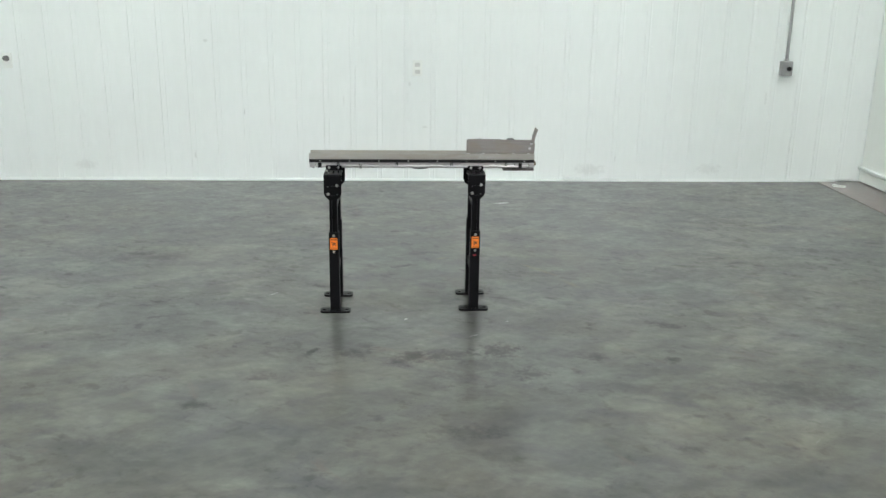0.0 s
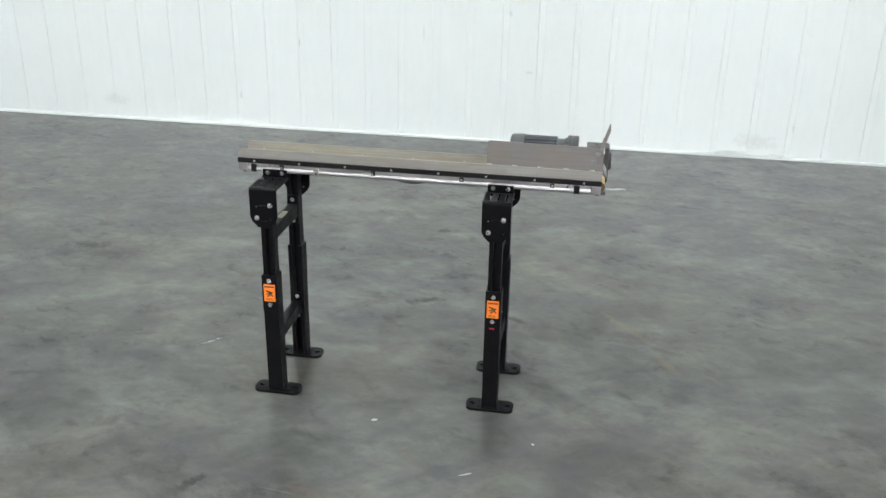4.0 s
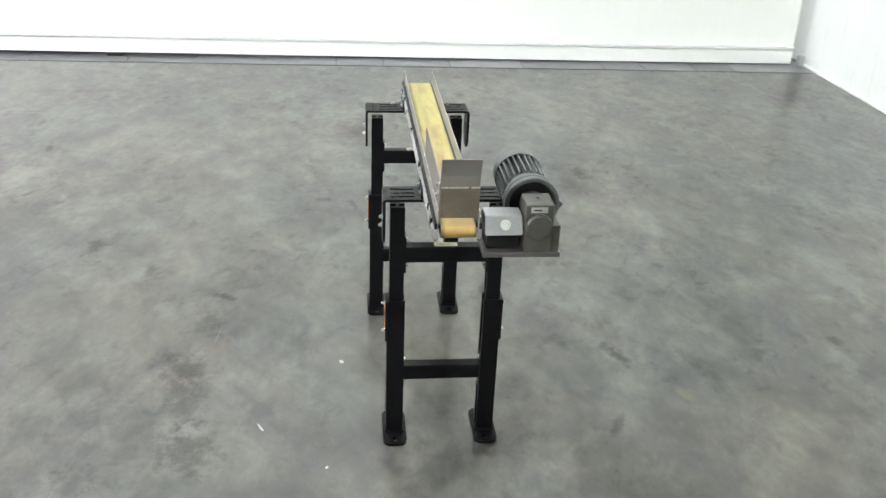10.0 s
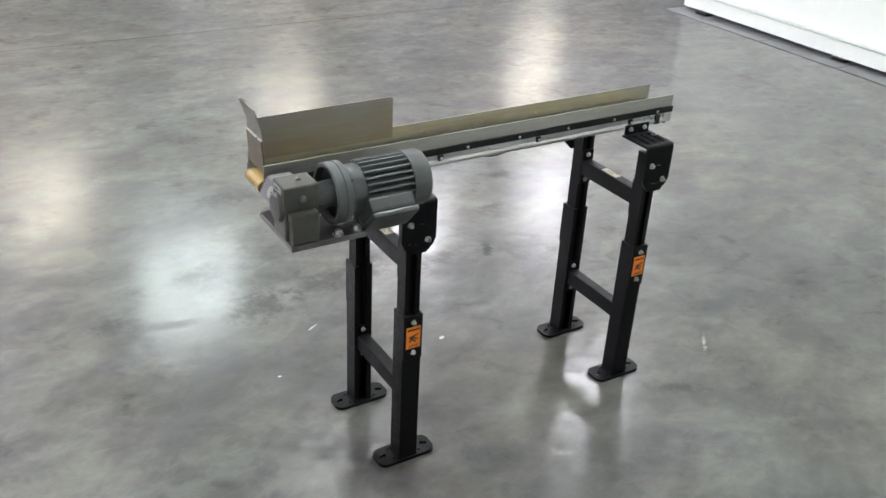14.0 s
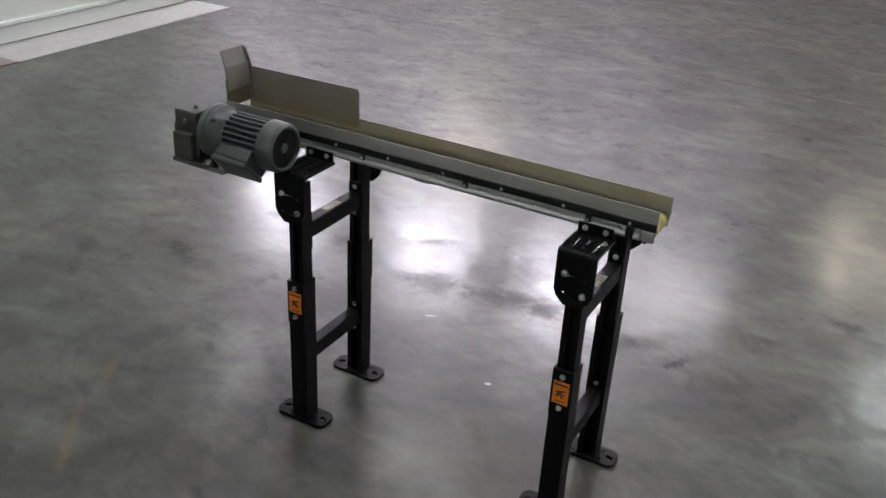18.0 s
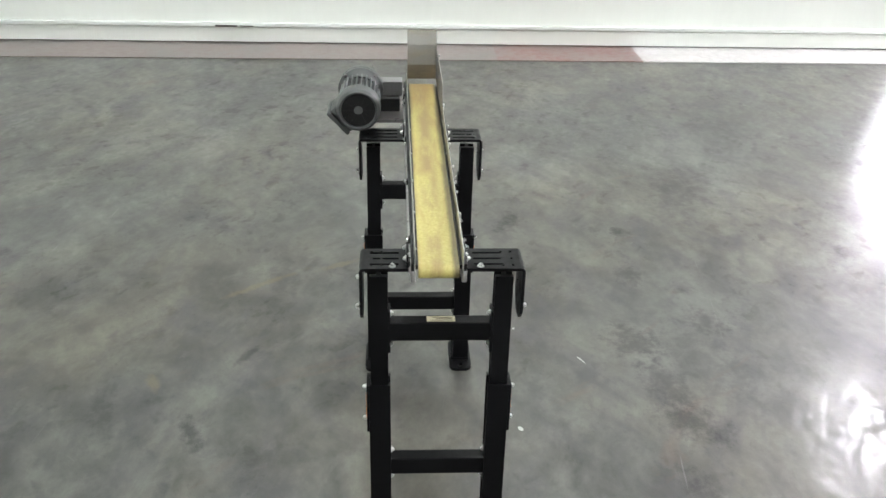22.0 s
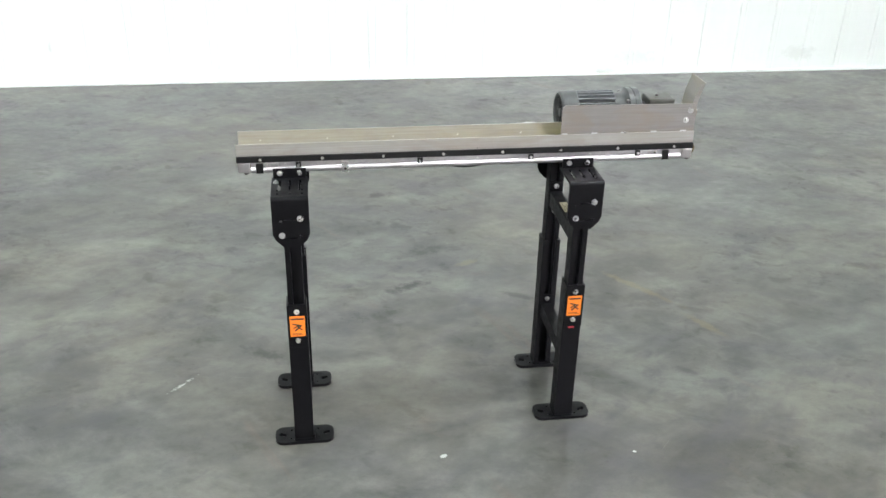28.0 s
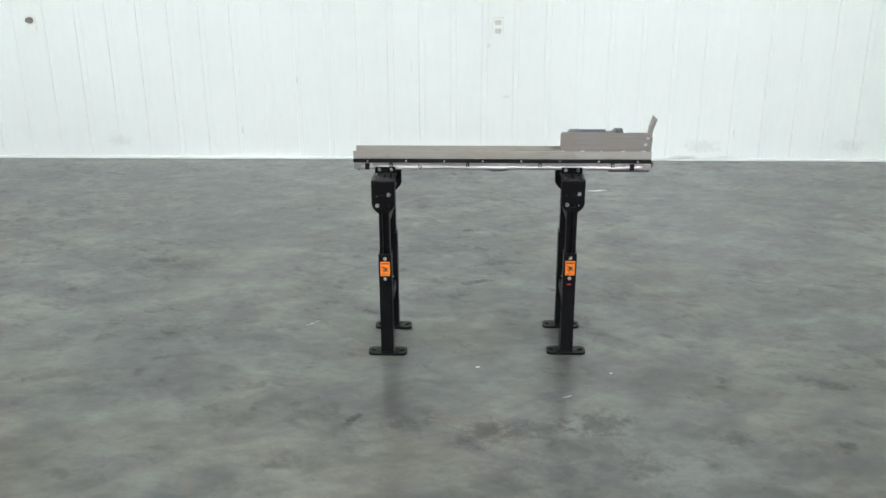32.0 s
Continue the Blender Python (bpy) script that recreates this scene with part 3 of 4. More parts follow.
def ceiling_light(x, y, mat):
    bm = bmesh.new()
    box(bm, x - 0.64, x + 0.64, y - 0.2, y + 0.2, ROOF - 0.09, ROOF + 0.06, 0.01)
    ob = new("ceiling_light")
    ob.location = (x, y, ROOF)
    tagged(ob, "long ceiling light with a glowing diffuser under a metal housing", "ceiling light", "ceiling lights of the hall")
    part("housing", bm, GREYPLATE, ob)
    bm = bmesh.new()
    box(bm, x - 0.6, x + 0.6, y - 0.16, y + 0.16, ROOF - 0.11, ROOF - 0.092)
    part("diffuser", bm, mat, ob)


for y, xs, mat in (
    # this first row is unseen, added to light the walls
    (4.1, (-5.6, -1.9, 1.9, 5.6), COOL),
    (-0.7, (-7.6, -1.8, 0.8, 3.1), DIM),
    (-0.6, (-5.0,), HALF),
    (-1.0, (6.3,), SOFT),
    (-5.7, (1.75,), SOFT),
    (-5.0, (-10.4, -7.6, -5.0), SOFT),
    (-10.5, (-11.2, -5.2), WARM),
    (-5.0, (3.1, 5.4, 8.2, 11.0, 13.6), VIOLET),
    (-5.0, (-1.55,), GREENISH),
    (-8.5, (-0.3, 6.6), WARM),
    (-12.0, (-12.0, -5.0, 2.5, 9.5), FAR),
    (-17.5, (-11.0, -5.5, 7.0, 14.5), FAR),
    (-23.0, (-16.0, -10.0, 14.0, 19.5), FAR),
):
    for x in xs:
        ceiling_light(x, y, mat)


# ---- small things on the ribbed wall ----
def wall_box(x, z):
    ob = new("junction_box")
    ob.location = (x, NORTH, z)
    tagged(ob, "grey metal electrical box with a round knob on the wall", "electrical box")
    bm = bmesh.new()
    box(bm, x - 0.042, x + 0.042, NORTH - 0.06, NORTH, z - 0.055, z + 0.055, 0.006)
    part("body", bm, GREYPLATE, ob)
    bm = bmesh.new()
    rod(bm, (x + 0.008, NORTH - 0.06, z), (x + 0.008, NORTH - 0.085, z), 0.017, 20, bevel=0.003)
    part("knob", bm, PLASTIC, ob)
    bm = bmesh.new()
    rod(bm, (x, NORTH - 0.025, z + 0.05), (x, NORTH - 0.025, ROOF - 0.05), 0.012, 14)
    part("conduit", bm, GREYPLATE, ob, "thin grey conduit rising to the ceiling")
    bm = bmesh.new()
    rod(bm, (x, NORTH - 0.025, z + 0.05), (x, NORTH - 0.025, z + 0.075), 0.017, 14, bevel=0.002)
    part("connector", bm, ZINC, ob)


def wall_outlet(x, z):
    ob = new("wall_outlet")
    ob.location = (x, NORTH, z)
    tagged(ob, "white double wall outlet with a cover plate", "outlet")
    bm = bmesh.new()
    box(bm, x - 0.036, x + 0.036, NORTH - 0.012, NORTH, z - 0.058, z + 0.058, 0.004)
    part("cover_plate", bm, PANEL, ob)
    for dz in (-0.026, 0.026):
        bm = bmesh.new()
        box(bm, x - 0.02, x + 0.02, NORTH - 0.017, NORTH - 0.01, z + dz - 0.015, z + dz + 0.015, 0.003)
        part("socket", bm, SOCKET, ob)


def wall_switch(x, z):
    ob = new("wall_switch")
    ob.location = (x, NORTH, z)
    tagged(ob, "small white wall plate with a dark round knob", "switch")
    bm = bmesh.new()
    box(bm, x - 0.035, x + 0.035, NORTH - 0.012, NORTH, z - 0.06, z + 0.05, 0.004)
    part("cover_plate", bm, PANEL, ob)
    bm = bmesh.new()
    rod(bm, (x, NORTH - 0.012, z + 0.012), (x, NORTH - 0.05, z + 0.016), 0.022, 18, 0.016, bevel=0.003)
    part("knob", bm, DARKSTEEL, ob, "dark metal knob")


wall_box(3.07, 0.893)
wall_outlet(0.239, 0.868)
wall_switch(-2.79, 0.90)

# ---- the conveyor ----
conveyor = new("belt_conveyor")
conveyor.location = (0.2, 4.265, 0.0)
tagged(conveyor, "small yellow belt conveyor on black steel legs with a grey gearmotor", "conveyor")
YAW = 0.2                      # the bed's turn against the walls
BED = Matrix.Translation((0.2, 4.268, 0)) @ Matrix.Rotation(radians(YAW), 4, "Z") @ Matrix.Translation((-0.2, -4.268, 0))
MID = 4.261
TAIL, HEAD = -0.319, 0.723


def bed_part(name, bm, mat, parent=conveyor, label="", smooth=False):
    bmesh.ops.transform(bm, matrix=BED, verts=bm.verts)
    return part(name, bm, mat, parent, label, smooth)


def bed_bolt(parent, at, way, **k):
    return bolt(parent, BED @ Vector(at), BED.to_3x3() @ Vector(way), **k)


def leg(cx, y, out):
    """One telescoping leg; y: its outer face; out: -1 or +1, the way its outer face looks."""
    # lower channel, open to the inside
    w, d, t = 0.0225, 0.042, 0.004
    face, y = y, y - out * 0.005
    sec = [(-w, 0), (w, 0), (w, -d), (w - 0.012, -d), (w - 0.012, -d + t), (w - t, -d + t), (w - t, -t), (-w + t, -t), (-w + t, -d + t), (-w + 0.012, -d + t), (-w + 0.012, -d), (-w, -d)]
    bm = bmesh.new()
    prism(bm, [(cx + px, y + out * py) for px, py in sec], 0.384, Matrix.Translation((0, 0, 0.008)))
    ob = part("leg", bm, BLACK, conveyor, "black painted steel channel leg")
    # upper slotted profile
    w, d, s = 0.018, 0.0335, 0.0065
    sec = [(-w, 0), (-s, 0), (-s, -0.013), (s, -0.013), (s, 0), (w, 0), (w, -d), (s, -d), (s, -d + 0.013), (-s, -d + 0.013), (-s, -d), (-w, -d)]
    bm = bmesh.new()
    prism(bm, [(cx + px, y + out * (py - 0.0045)) for px, py in sec], 0.453, Matrix.Translation((0, 0, 0.18)))
    part("upper_leg", bm, BLACK, ob)
    # foot plate
    bm = bmesh.new()
    fy = face - out * 0.027
    holes = []
    for sx in (-1, 1):
        holes.append(moved(rounded(0.019, 0.010, 0.0049), sx * 0.053, 0, 25 * sx))
        holes += [moved(ring(0.0028, 8), sx * 0.033, dy) for dy in (-0.016, 0.016)]
    prism(bm, rounded(0.142, 0.060, 0.02), 0.008, Matrix.Translation((cx, fy, 0.0)), holes)
    part("foot_plate", bm, BLACK, ob)
    # weld bead
    bm = bmesh.new()
    prism(bm, moved(rounded(0.051, 0.050, 0.006), cx, fy), 0.006, Matrix.Translation((0, 0, 0.006)), [moved(rounded(0.040, 0.030, 0.004), cx, fy)])
    part("weld", bm, BLACK, ob)
    # raised clamp plate that carries the sticker
    bm = bmesh.new()
    box(bm, cx - 0.0225, cx + 0.0225, *sorted((y, face)), 0.280, 0.392, 0.0015)
    part("clamp_plate", bm, BLACK, ob)
    y = face
    # clamp bolts above and below the sticker
    for z in (0.300, 0.376):
        bolt(ob, (cx, y, z), (0, out, 0), r=0.0044)
    # warning sticker with plain marks
    bm = bmesh.new()
    box(bm, cx - 0.017, cx + 0.017, *sorted((y, y + out * 0.0008)), 0.311, 0.365)
    st = part("warning_sticker", bm, ORANGE, ob, "orange warning sticker with a black pictogram")
    bm = bmesh.new()
    yy = sorted((y + out * 0.0006, y + out * 0.0013))
    box(bm, cx - 0.0145, cx + 0.0145, *yy, 0.3555, 0.3595)
    for a, b, wd in (((-0.011, 0.350), (0.010, 0.344), 0.0035), ((-0.006, 0.331), (0.008, 0.345), 0.004), ((-0.002, 0.345), (0.010, 0.333), 0.0032), ((-0.010, 0.338), (-0.002, 0.342), 0.003)):
        mx, mz = (a[0] + b[0]) / 2, (a[1] + b[1]) / 2
        ln, an = math.hypot(b[0] - a[0], b[1] - a[1]), math.atan2(b[1] - a[1], b[0] - a[0])
        box(bm, -ln / 2, ln / 2, yy[0], yy[1], -wd / 2, wd / 2, turn=Matrix.Translation((cx + mx, 0, mz - 0.005)) @ Matrix.Rotation(-an, 4, "Y"))
    box(bm, cx - 0.013, cx + 0.013, *yy, 0.3150, 0.3162)
    box(bm, cx - 0.013, cx + 0.009, *yy, 0.3185, 0.3197)
    part("print", bm, INK, st)
    return ob


def head_bracket(cx, y, out, rail_y):
    """A bent plate from the leg's head in to the bed: face, top with slots and holes, and a low flange."""
    t, top = 0.006, 0.662
    inward = -out
    face_y = y + out * 0.004
    # face: rounded below, with two small holes
    w = 0.0395
    outline = [(-w, 0.0), (-w, -0.078), (-w + 0.006, -0.092), (-w + 0.022, -0.108), (w - 0.022, -0.108), (w - 0.006, -0.092), (w, -0.078), (w, 0.0)]
    m = Matrix.Translation((cx, face_y, top - 0.008)) @ Matrix(((1, 0, 0, 0), (0, 0, inward, 0), (0, 1, 0, 0), (0, 0, 0, 1)))
    bm = bmesh.new()
    arcs = []
    for oy, a0, a1 in ((-0.075, 60, 112), (-0.055, 248, 290)):
        swept = [radians(a0 + (a1 - a0) * k / 6) for k in range(7)]
        arcs.append([(0.0348 * math.cos(a), oy + 0.0348 * math.sin(a)) for a in swept] + [(0.0315 * math.cos(a), oy + 0.0315 * math.sin(a)) for a in swept[::-1]])
    prism(bm, outline, t, m, [moved(ring(0.003, 8), -0.021, -0.047), moved(ring(0.003, 8), 0.020, -0.083), *arcs])
    # bend
    for k in range(4):
        a0, a1 = radians(22.5 * k), radians(22.5 * (k + 1))
        c = (face_y + inward * 0.008, top - 0.008)
        quad = [(c[0] - inward * r * math.cos(a), c[1] + r * math.sin(a)) for r, a in ((0.008, a0), (0.008, a1), (0.002, a1), (0.002, a0))]
        vs = [[bm.verts.new((cx + sx * w, py, pz)) for py, pz in quad] for sx in (-1, 1)]
        for i in range(4):
            bm.faces.new((vs[0][i], vs[0][(i + 1) % 4], vs[1][(i + 1) % 4], vs[1][i]))
        bm.faces.new(vs[0])
        bm.faces.new(vs[1][::-1])
    # top plate
    y0 = face_y + inward * 0.008
    span = abs(rail_y - y0)
    holes = [moved(rounded(0.055, 0.006, 0.0029, 3), span - 0.045, dx, 0) for dx in (-0.022, 0.0, 0.022)]
    holes += [moved(ring(0.003, 8), a, dx) for a in (0.014, 0.032) for dx in (-0.026, 0.0, 0.026)]
    m = Matrix.Translation((cx, y0, top - t)) @ Matrix(((0, 1, 0, 0), (inward, 0, 0, 0), (0, 0, 1, 0), (0, 0, 0, 1)))
    prism(bm, [(0, -w), (span, -w), (span, w), (0, w)], t, m, holes)
    # flange at the bed
    f0, f1 = sorted((rail_y, rail_y - inward * 0.005))
    box(bm, cx - 0.036, cx + 0.036, f0, f1, top - 0.002, top + 0.022, 0.0015)
    ob = part("head_bracket", bm, BLACK, conveyor, "black bent steel plate with slots and holes")
    bolt(ob, (cx + 0.020, face_y, 0.613), (0, out, 0), r=0.0048)
    bolt(ob, (cx - 0.020, face_y, 0.574), (0, out, 0), r=0.0048)
    for dx in (-0.021, 0.021):
        bolt(ob, (cx + dx, rail_y - inward * 0.005, top + 0.012), (0, out, 0), r=0.0042, h=0.004)
    if cx < 0:
        bolt(ob, (cx - 0.030, rail_y - inward * 0.03, top), (0, 0, 1), r=0.0042, h=0.004)
    return ob


def crossbar(cx, y0, y1, z, tag):
    bm = bmesh.new()
    box(bm, cx - 0.015, cx + 0.015, y0, y1, z - 0.020, z + 0.020, 0.003)
    ob = part("crossbar", bm, BLACK, conveyor)
    for y, s in ((y0, 1), (y1, -1)):
        bm = bmesh.new()
        prism(bm, moved(rounded(0.034, 0.094, 0.004, 3), 0, 0), 0.005, Matrix.Translation((cx, y, z)) @ Matrix(((1, 0, 0, 0), (0, 0, s, 0), (0, 1, 0, 0), (0, 0, 0, 1))))
        part("end_plate", bm, BLACK, ob)
        for dz in (-0.034, 0.034):
            bolt(ob, (cx, y + s * 0.005, z + dz), (0, s, 0), r=0.0045, h=0.004)
    if tag:
        bm = bmesh.new()
        ym = (y0 + y1) / 2 - 0.001
        box(bm, cx - 0.009, cx + 0.009, ym - 0.027, ym + 0.027, z + 0.0198, z + 0.0208)
        tag = part("sticker", bm, TAG, ob, "small yellowed paper sticker with dark print")
        bm = bmesh.new()
        for k, (a, e) in enumerate(((-0.022, 0.020), (-0.022, 0.008), (-0.022, 0.015))):
            box(bm, cx - 0.006 + 0.005 * k, cx - 0.0045 + 0.005 * k, ym + a, ym + e, z + 0.0206, z + 0.0211)
        part("print", bm, INK, tag)
    return ob


RAIL_N, RAIL_F = MID - 0.050, MID + 0.050
for cx, cy in ((-0.206, 4.249), (0.447, 4.273)):
    shift = (cx - 0.2) * math.tan(radians(YAW))
    for out, rail in ((-1, RAIL_N + shift), (1, RAIL_F + shift)):
        y = cy + out * 0.147
        ob = leg(cx, cy + out * 0.1425, out)
        if cx > 0 and out < 0:
            bm = bmesh.new()
            box(bm, cx - 0.008, cx + 0.006, cy - 0.1375 - 0.0008, cy - 0.1375, 0.272, 0.277)
            part("pen_mark", bm, RED, ob, "short red pen mark")
        head_bracket(cx, y, out, rail)
    crossbar(cx, cy - 0.1, cy + 0.1, 0.511, True)
    crossbar(cx, cy - 0.1, cy + 0.1, 0.183, False)

# bed: belt loop, core, side rails
bm = bmesh.new()
half = 0.0352
loop = []
for cxx, a0 in ((HEAD - 0.006, -90), (TAIL + 0.014, 90)):
    loop += [(cxx + 0.0135 * math.cos(radians(a0 + 20 * k)), 0.6915 + 0.0135 * math.sin(radians(a0 + 20 * k))) for k in range(10)]
a = [bm.verts.new((x, MID - half, z)) for x, z in loop]
b = [bm.verts.new((x, MID + half, z)) for x, z in loop]
for k in range(len(loop)):
    j = (k + 1) % len(loop)
    bm.faces.new((a[k], a[j], b[j], b[k]))
bm.faces.new(a[::-1])
bm.faces.new(b)
belt = bed_part("belt", bm, BELT, label="yellow belt with brown stains", smooth=True)

bm = bmesh.new()
box(bm, TAIL + 0.03, HEAD - 0.03, MID - 0.0335, MID + 0.0335, 0.6840, 0.6980, 0.002)
bed_part("bed_plate", bm, PLASTIC)
# belt hanging a little below the bed at the take-up
bm = bmesh.new()
sag = [(0.145 + 0.010 * k, 0.671 - 0.007 * math.sin(math.pi * k / 9)) for k in range(10)]
lo = [[bm.verts.new((x, MID + s * 0.036, z)) for x, z in sag] for s in (-1, 1)]
hi = [[bm.verts.new((x, MID + s * 0.036, z + 0.003)) for x, z in sag] for s in (-1, 1)]
for k in range(9):
    bm.faces.new((lo[0][k], lo[0][k + 1], lo[1][k + 1], lo[1][k]))
    bm.faces.new((hi[0][k], hi[1][k], hi[1][k + 1], hi[0][k + 1]))
    for s in (0, 1):
        bm.faces.new((lo[s][k], hi[s][k], hi[s][k + 1], lo[s][k + 1]))
bed_part("belt_sag", bm, PLASTIC, label="dark underside of the slack belt")

for out in (-1, 1):
    def at(d):
        return MID + out * d
    # folded guide sheet: upright with a small outward foot
    bm = bmesh.new()
    box(bm, TAIL, HEAD - 0.002, *sorted((at(0.0405), at(0.0422))), 0.690, 0.738, 0.0006)
    guide = bed_part("guide", bm, GUIDE, label="thin stainless steel side guide")
    bm = bmesh.new()
    box(bm, TAIL, HEAD - 0.002, *sorted((at(0.0424), at(0.0480))), 0.6970, 0.7110, 0.0012)
    # black strip that fills the gap beside the belt to keep it dark
    gap_fill = bmesh.new()
    box(gap_fill, TAIL + 0.01, HEAD - 0.012, *sorted((at(0.0358), at(0.0403))), 0.6960, 0.7040, 0.0006)
    bed_part("edge_seal", gap_fill, PLASTIC, label="black strip darkening the gap along the belt")
    band = bed_part("retaining_strip", bm, PLASTIC, label="black plastic strip with a row of screws")
    for k in range(8):
        bed_bolt(band, (-0.268 + 0.1345 * k, at(0.0480), 0.704), (0, out, 0), r=0.0034, washer=False, h=0.0025)
    # aluminium rail: web with a rounded lower edge
    bm = bmesh.new()
    sec = [(0.040, 0.6968), (0.0462, 0.6968), (0.0462, 0.687), (0.0490, 0.6855), (0.0510, 0.6820), (0.0515, 0.6795), (0.0505, 0.6760), (0.0480, 0.6735), (0.0450, 0.6725), (0.040, 0.6725)]
    m = Matrix(((0, 0, 1, TAIL + 0.03), (out, 0, 0, MID), (0, 1, 0, 0), (0, 0, 0, 1)))
    prism(bm, sec, HEAD - TAIL - 0.06, m)
    rail = bed_part("side_rail", bm, ALU, label="bright aluminium side rail")
    # bearing plates at both ends
    for x0, x1 in ((TAIL + 0.002, TAIL + 0.028), (HEAD - 0.028, HEAD - 0.003)):
        bm = bmesh.new()
        box(bm, x0, x1, *sorted((at(0.040), at(0.0485))), 0.6735, 0.6965, 0.0025)
        ob = bed_part("end_block", bm, ALU)
        bm = bmesh.new()
        rod(bm, ((x0 + x1) / 2 + 0.004, at(0.044), 0.674), ((x0 + x1) / 2 + 0.004, at(0.044), 0.6695), 0.004, 8)
        bed_part("set_screw", bm, DARKSTEEL, ob)
    # clamps, nuts and slot blocks along the rail
    for x, w in ((-0.270, 0.016), (0.655, 0.016)):
        bm = bmesh.new()
        box(bm, x - w / 2, x + w / 2, *sorted((at(0.0464), at(0.0515))), 0.673, 0.6960, 0.001)
        bed_part("clamp", bm, PLASTIC, rail)
    for x in (-0.186, 0.083, 0.336, 0.588):
        bm = bmesh.new()
        box(bm, x - 0.006, x + 0.006, *sorted((at(0.0462), at(0.0505))), 0.6840, 0.6966, 0.001)
        ob = bed_part("slot_nut", bm, PLASTIC, rail)
        bed_bolt(ob, (x, at(0.0505), 0.6905), (0, out, 0), r=0.0035, washer=False, h=0.003)
    for x in (-0.255, -0.232, -0.215, 0.213, 0.475):
        bed_bolt(rail, (x, at(0.0462), 0.6915), (0, out, 0), r=0.003, washer=False, h=0.002)
    for x in (-0.255, 0.615):
        bm = bmesh.new()
        box(bm, x - 0.026, x + 0.026, *sorted((at(0.0463), at(0.0488))), 0.6865, 0.6962, 0.001)
        bed_part("splice_plate", bm, ZINC, rail)
    if out < 0:
        bm = bmesh.new()
        box(bm, -0.092, -0.076, at(0.0535), at(0.0465), 0.670, 0.6955, 0.001)
        ob = bed_part("sensor_clip", bm, ZINC, rail, "small bright clip with a hole")
        bm = bmesh.new()
        rod(bm, (-0.084, at(0.0533), 0.679), (-0.084, at(0.0540), 0.679), 0.003, 10)
        bed_part("hole", bm, INK, ob)
        bm = bmesh.new()
        rod(bm, (0.213, at(0.047), 0.710), (0.213, at(0.047), 0.717), 0.0014, 8)
        bed_part("pin", bm, DARKSTEEL, band)
    # rivet heads inside along the guide's foot
    for x in (-0.27, -0.12, 0.03, 0.18, 0.33):
        bed_bolt(guide, (x, at(0.0405), 0.716), (0, -out, 0), r=0.0022, washer=False, h=0.0012)

# guard plate and end deflector
bm = bmesh.new()
gy = MID - 0.0402
m = Matrix(((1, 0, 0, 0), (0, 0, 1, gy), (0, 1, 0, 0), (0, 0, 0, 1)))
prism(bm, [(0.404, 0.716), (0.719, 0.716), (0.719, 0.797), (0.711, 0.803), (0.410, 0.806), (0.404, 0.800)], 0.002, m)
guard = bed_part("guard_plate", bm, GUARD, label="tall brownish stainless guard plate")
for x in (0.412, 0.482, 0.552, 0.622, 0.692):
    bm = bmesh.new()
    box(bm, x - 0.007, x + 0.007, MID - 0.0440, MID - 0.0422, 0.7385, 0.7415, 0.0008)
    bed_part("tab", bm, ZINC, guard)
for x, z in ((0.705, 0.787), (0.697, 0.764)):
    bed_bolt(guard, (x, gy, z), (0, -1, 0), r=0.0045, h=0.005)

def bent_sheet(bm, side, ya, yb, t=0.002):
    """A bent sheet between two y places; side: its rows of (x, z) from below up."""
    vs = [[bm.verts.new((x + dx, y, z)) for x, z in side] for y in (ya, yb) for dx in (0, t)]
    for k in range(len(side) - 1):
        bm.faces.new((vs[0][k], vs[0][k + 1], vs[2][k + 1], vs[2][k]))
        bm.faces.new((vs[1][k], vs[3][k], vs[3][k + 1], vs[1][k + 1]))
        bm.faces.new((vs[0][k], vs[1][k], vs[1][k + 1], vs[0][k + 1]))
        bm.faces.new((vs[2][k], vs[2][k + 1], vs[3][k + 1], vs[3][k]))
    bm.faces.new((vs[0][0], vs[2][0], vs[3][0], vs[1][0]))
    bm.faces.new((vs[0][-1], vs[1][-1], vs[3][-1], vs[2][-1]))
    return bm


ya, yb = MID - 0.0372, MID + 0.0395
lower = bent_sheet(bmesh.new(), [(0.7155, 0.721), (0.7190, 0.786)], ya, yb, 0.003)
lower = bed_part("lower_end_plate", lower, STAINED, label="brown-stained lower end plate above the roller")
# bright strip in place of the light that the sheet's top edge catches
bm = bmesh.new()
box(bm, 0.7186, 0.7226, ya, yb, 0.7855, 0.7880, 0.0006)
bed_part("worn_edge", bm, ZINC, lower, "bright strip standing in for the lit sheet edge")
bm = bent_sheet(bmesh.new(), [(0.7135, 0.760), (0.7160, 0.787), (0.7195, 0.812), (0.7315, 0.850)], ya, yb, 0.0022)
# folded flange against the guard
m = Matrix(((1, 0, 0, 0), (0, 0, 1, ya - 0.0012), (0, 1, 0, 0), (0, 0, 0, 1)))
prism(bm, [(0.714, 0.722), (0.7160, 0.787), (0.7195, 0.812), (0.7315, 0.850), (0.722, 0.843), (0.710, 0.812), (0.706, 0.790), (0.706, 0.728)], 0.002, m)
bed_part("deflector_plate", bm, GUARD, label="bent stainless end plate leaning outward")

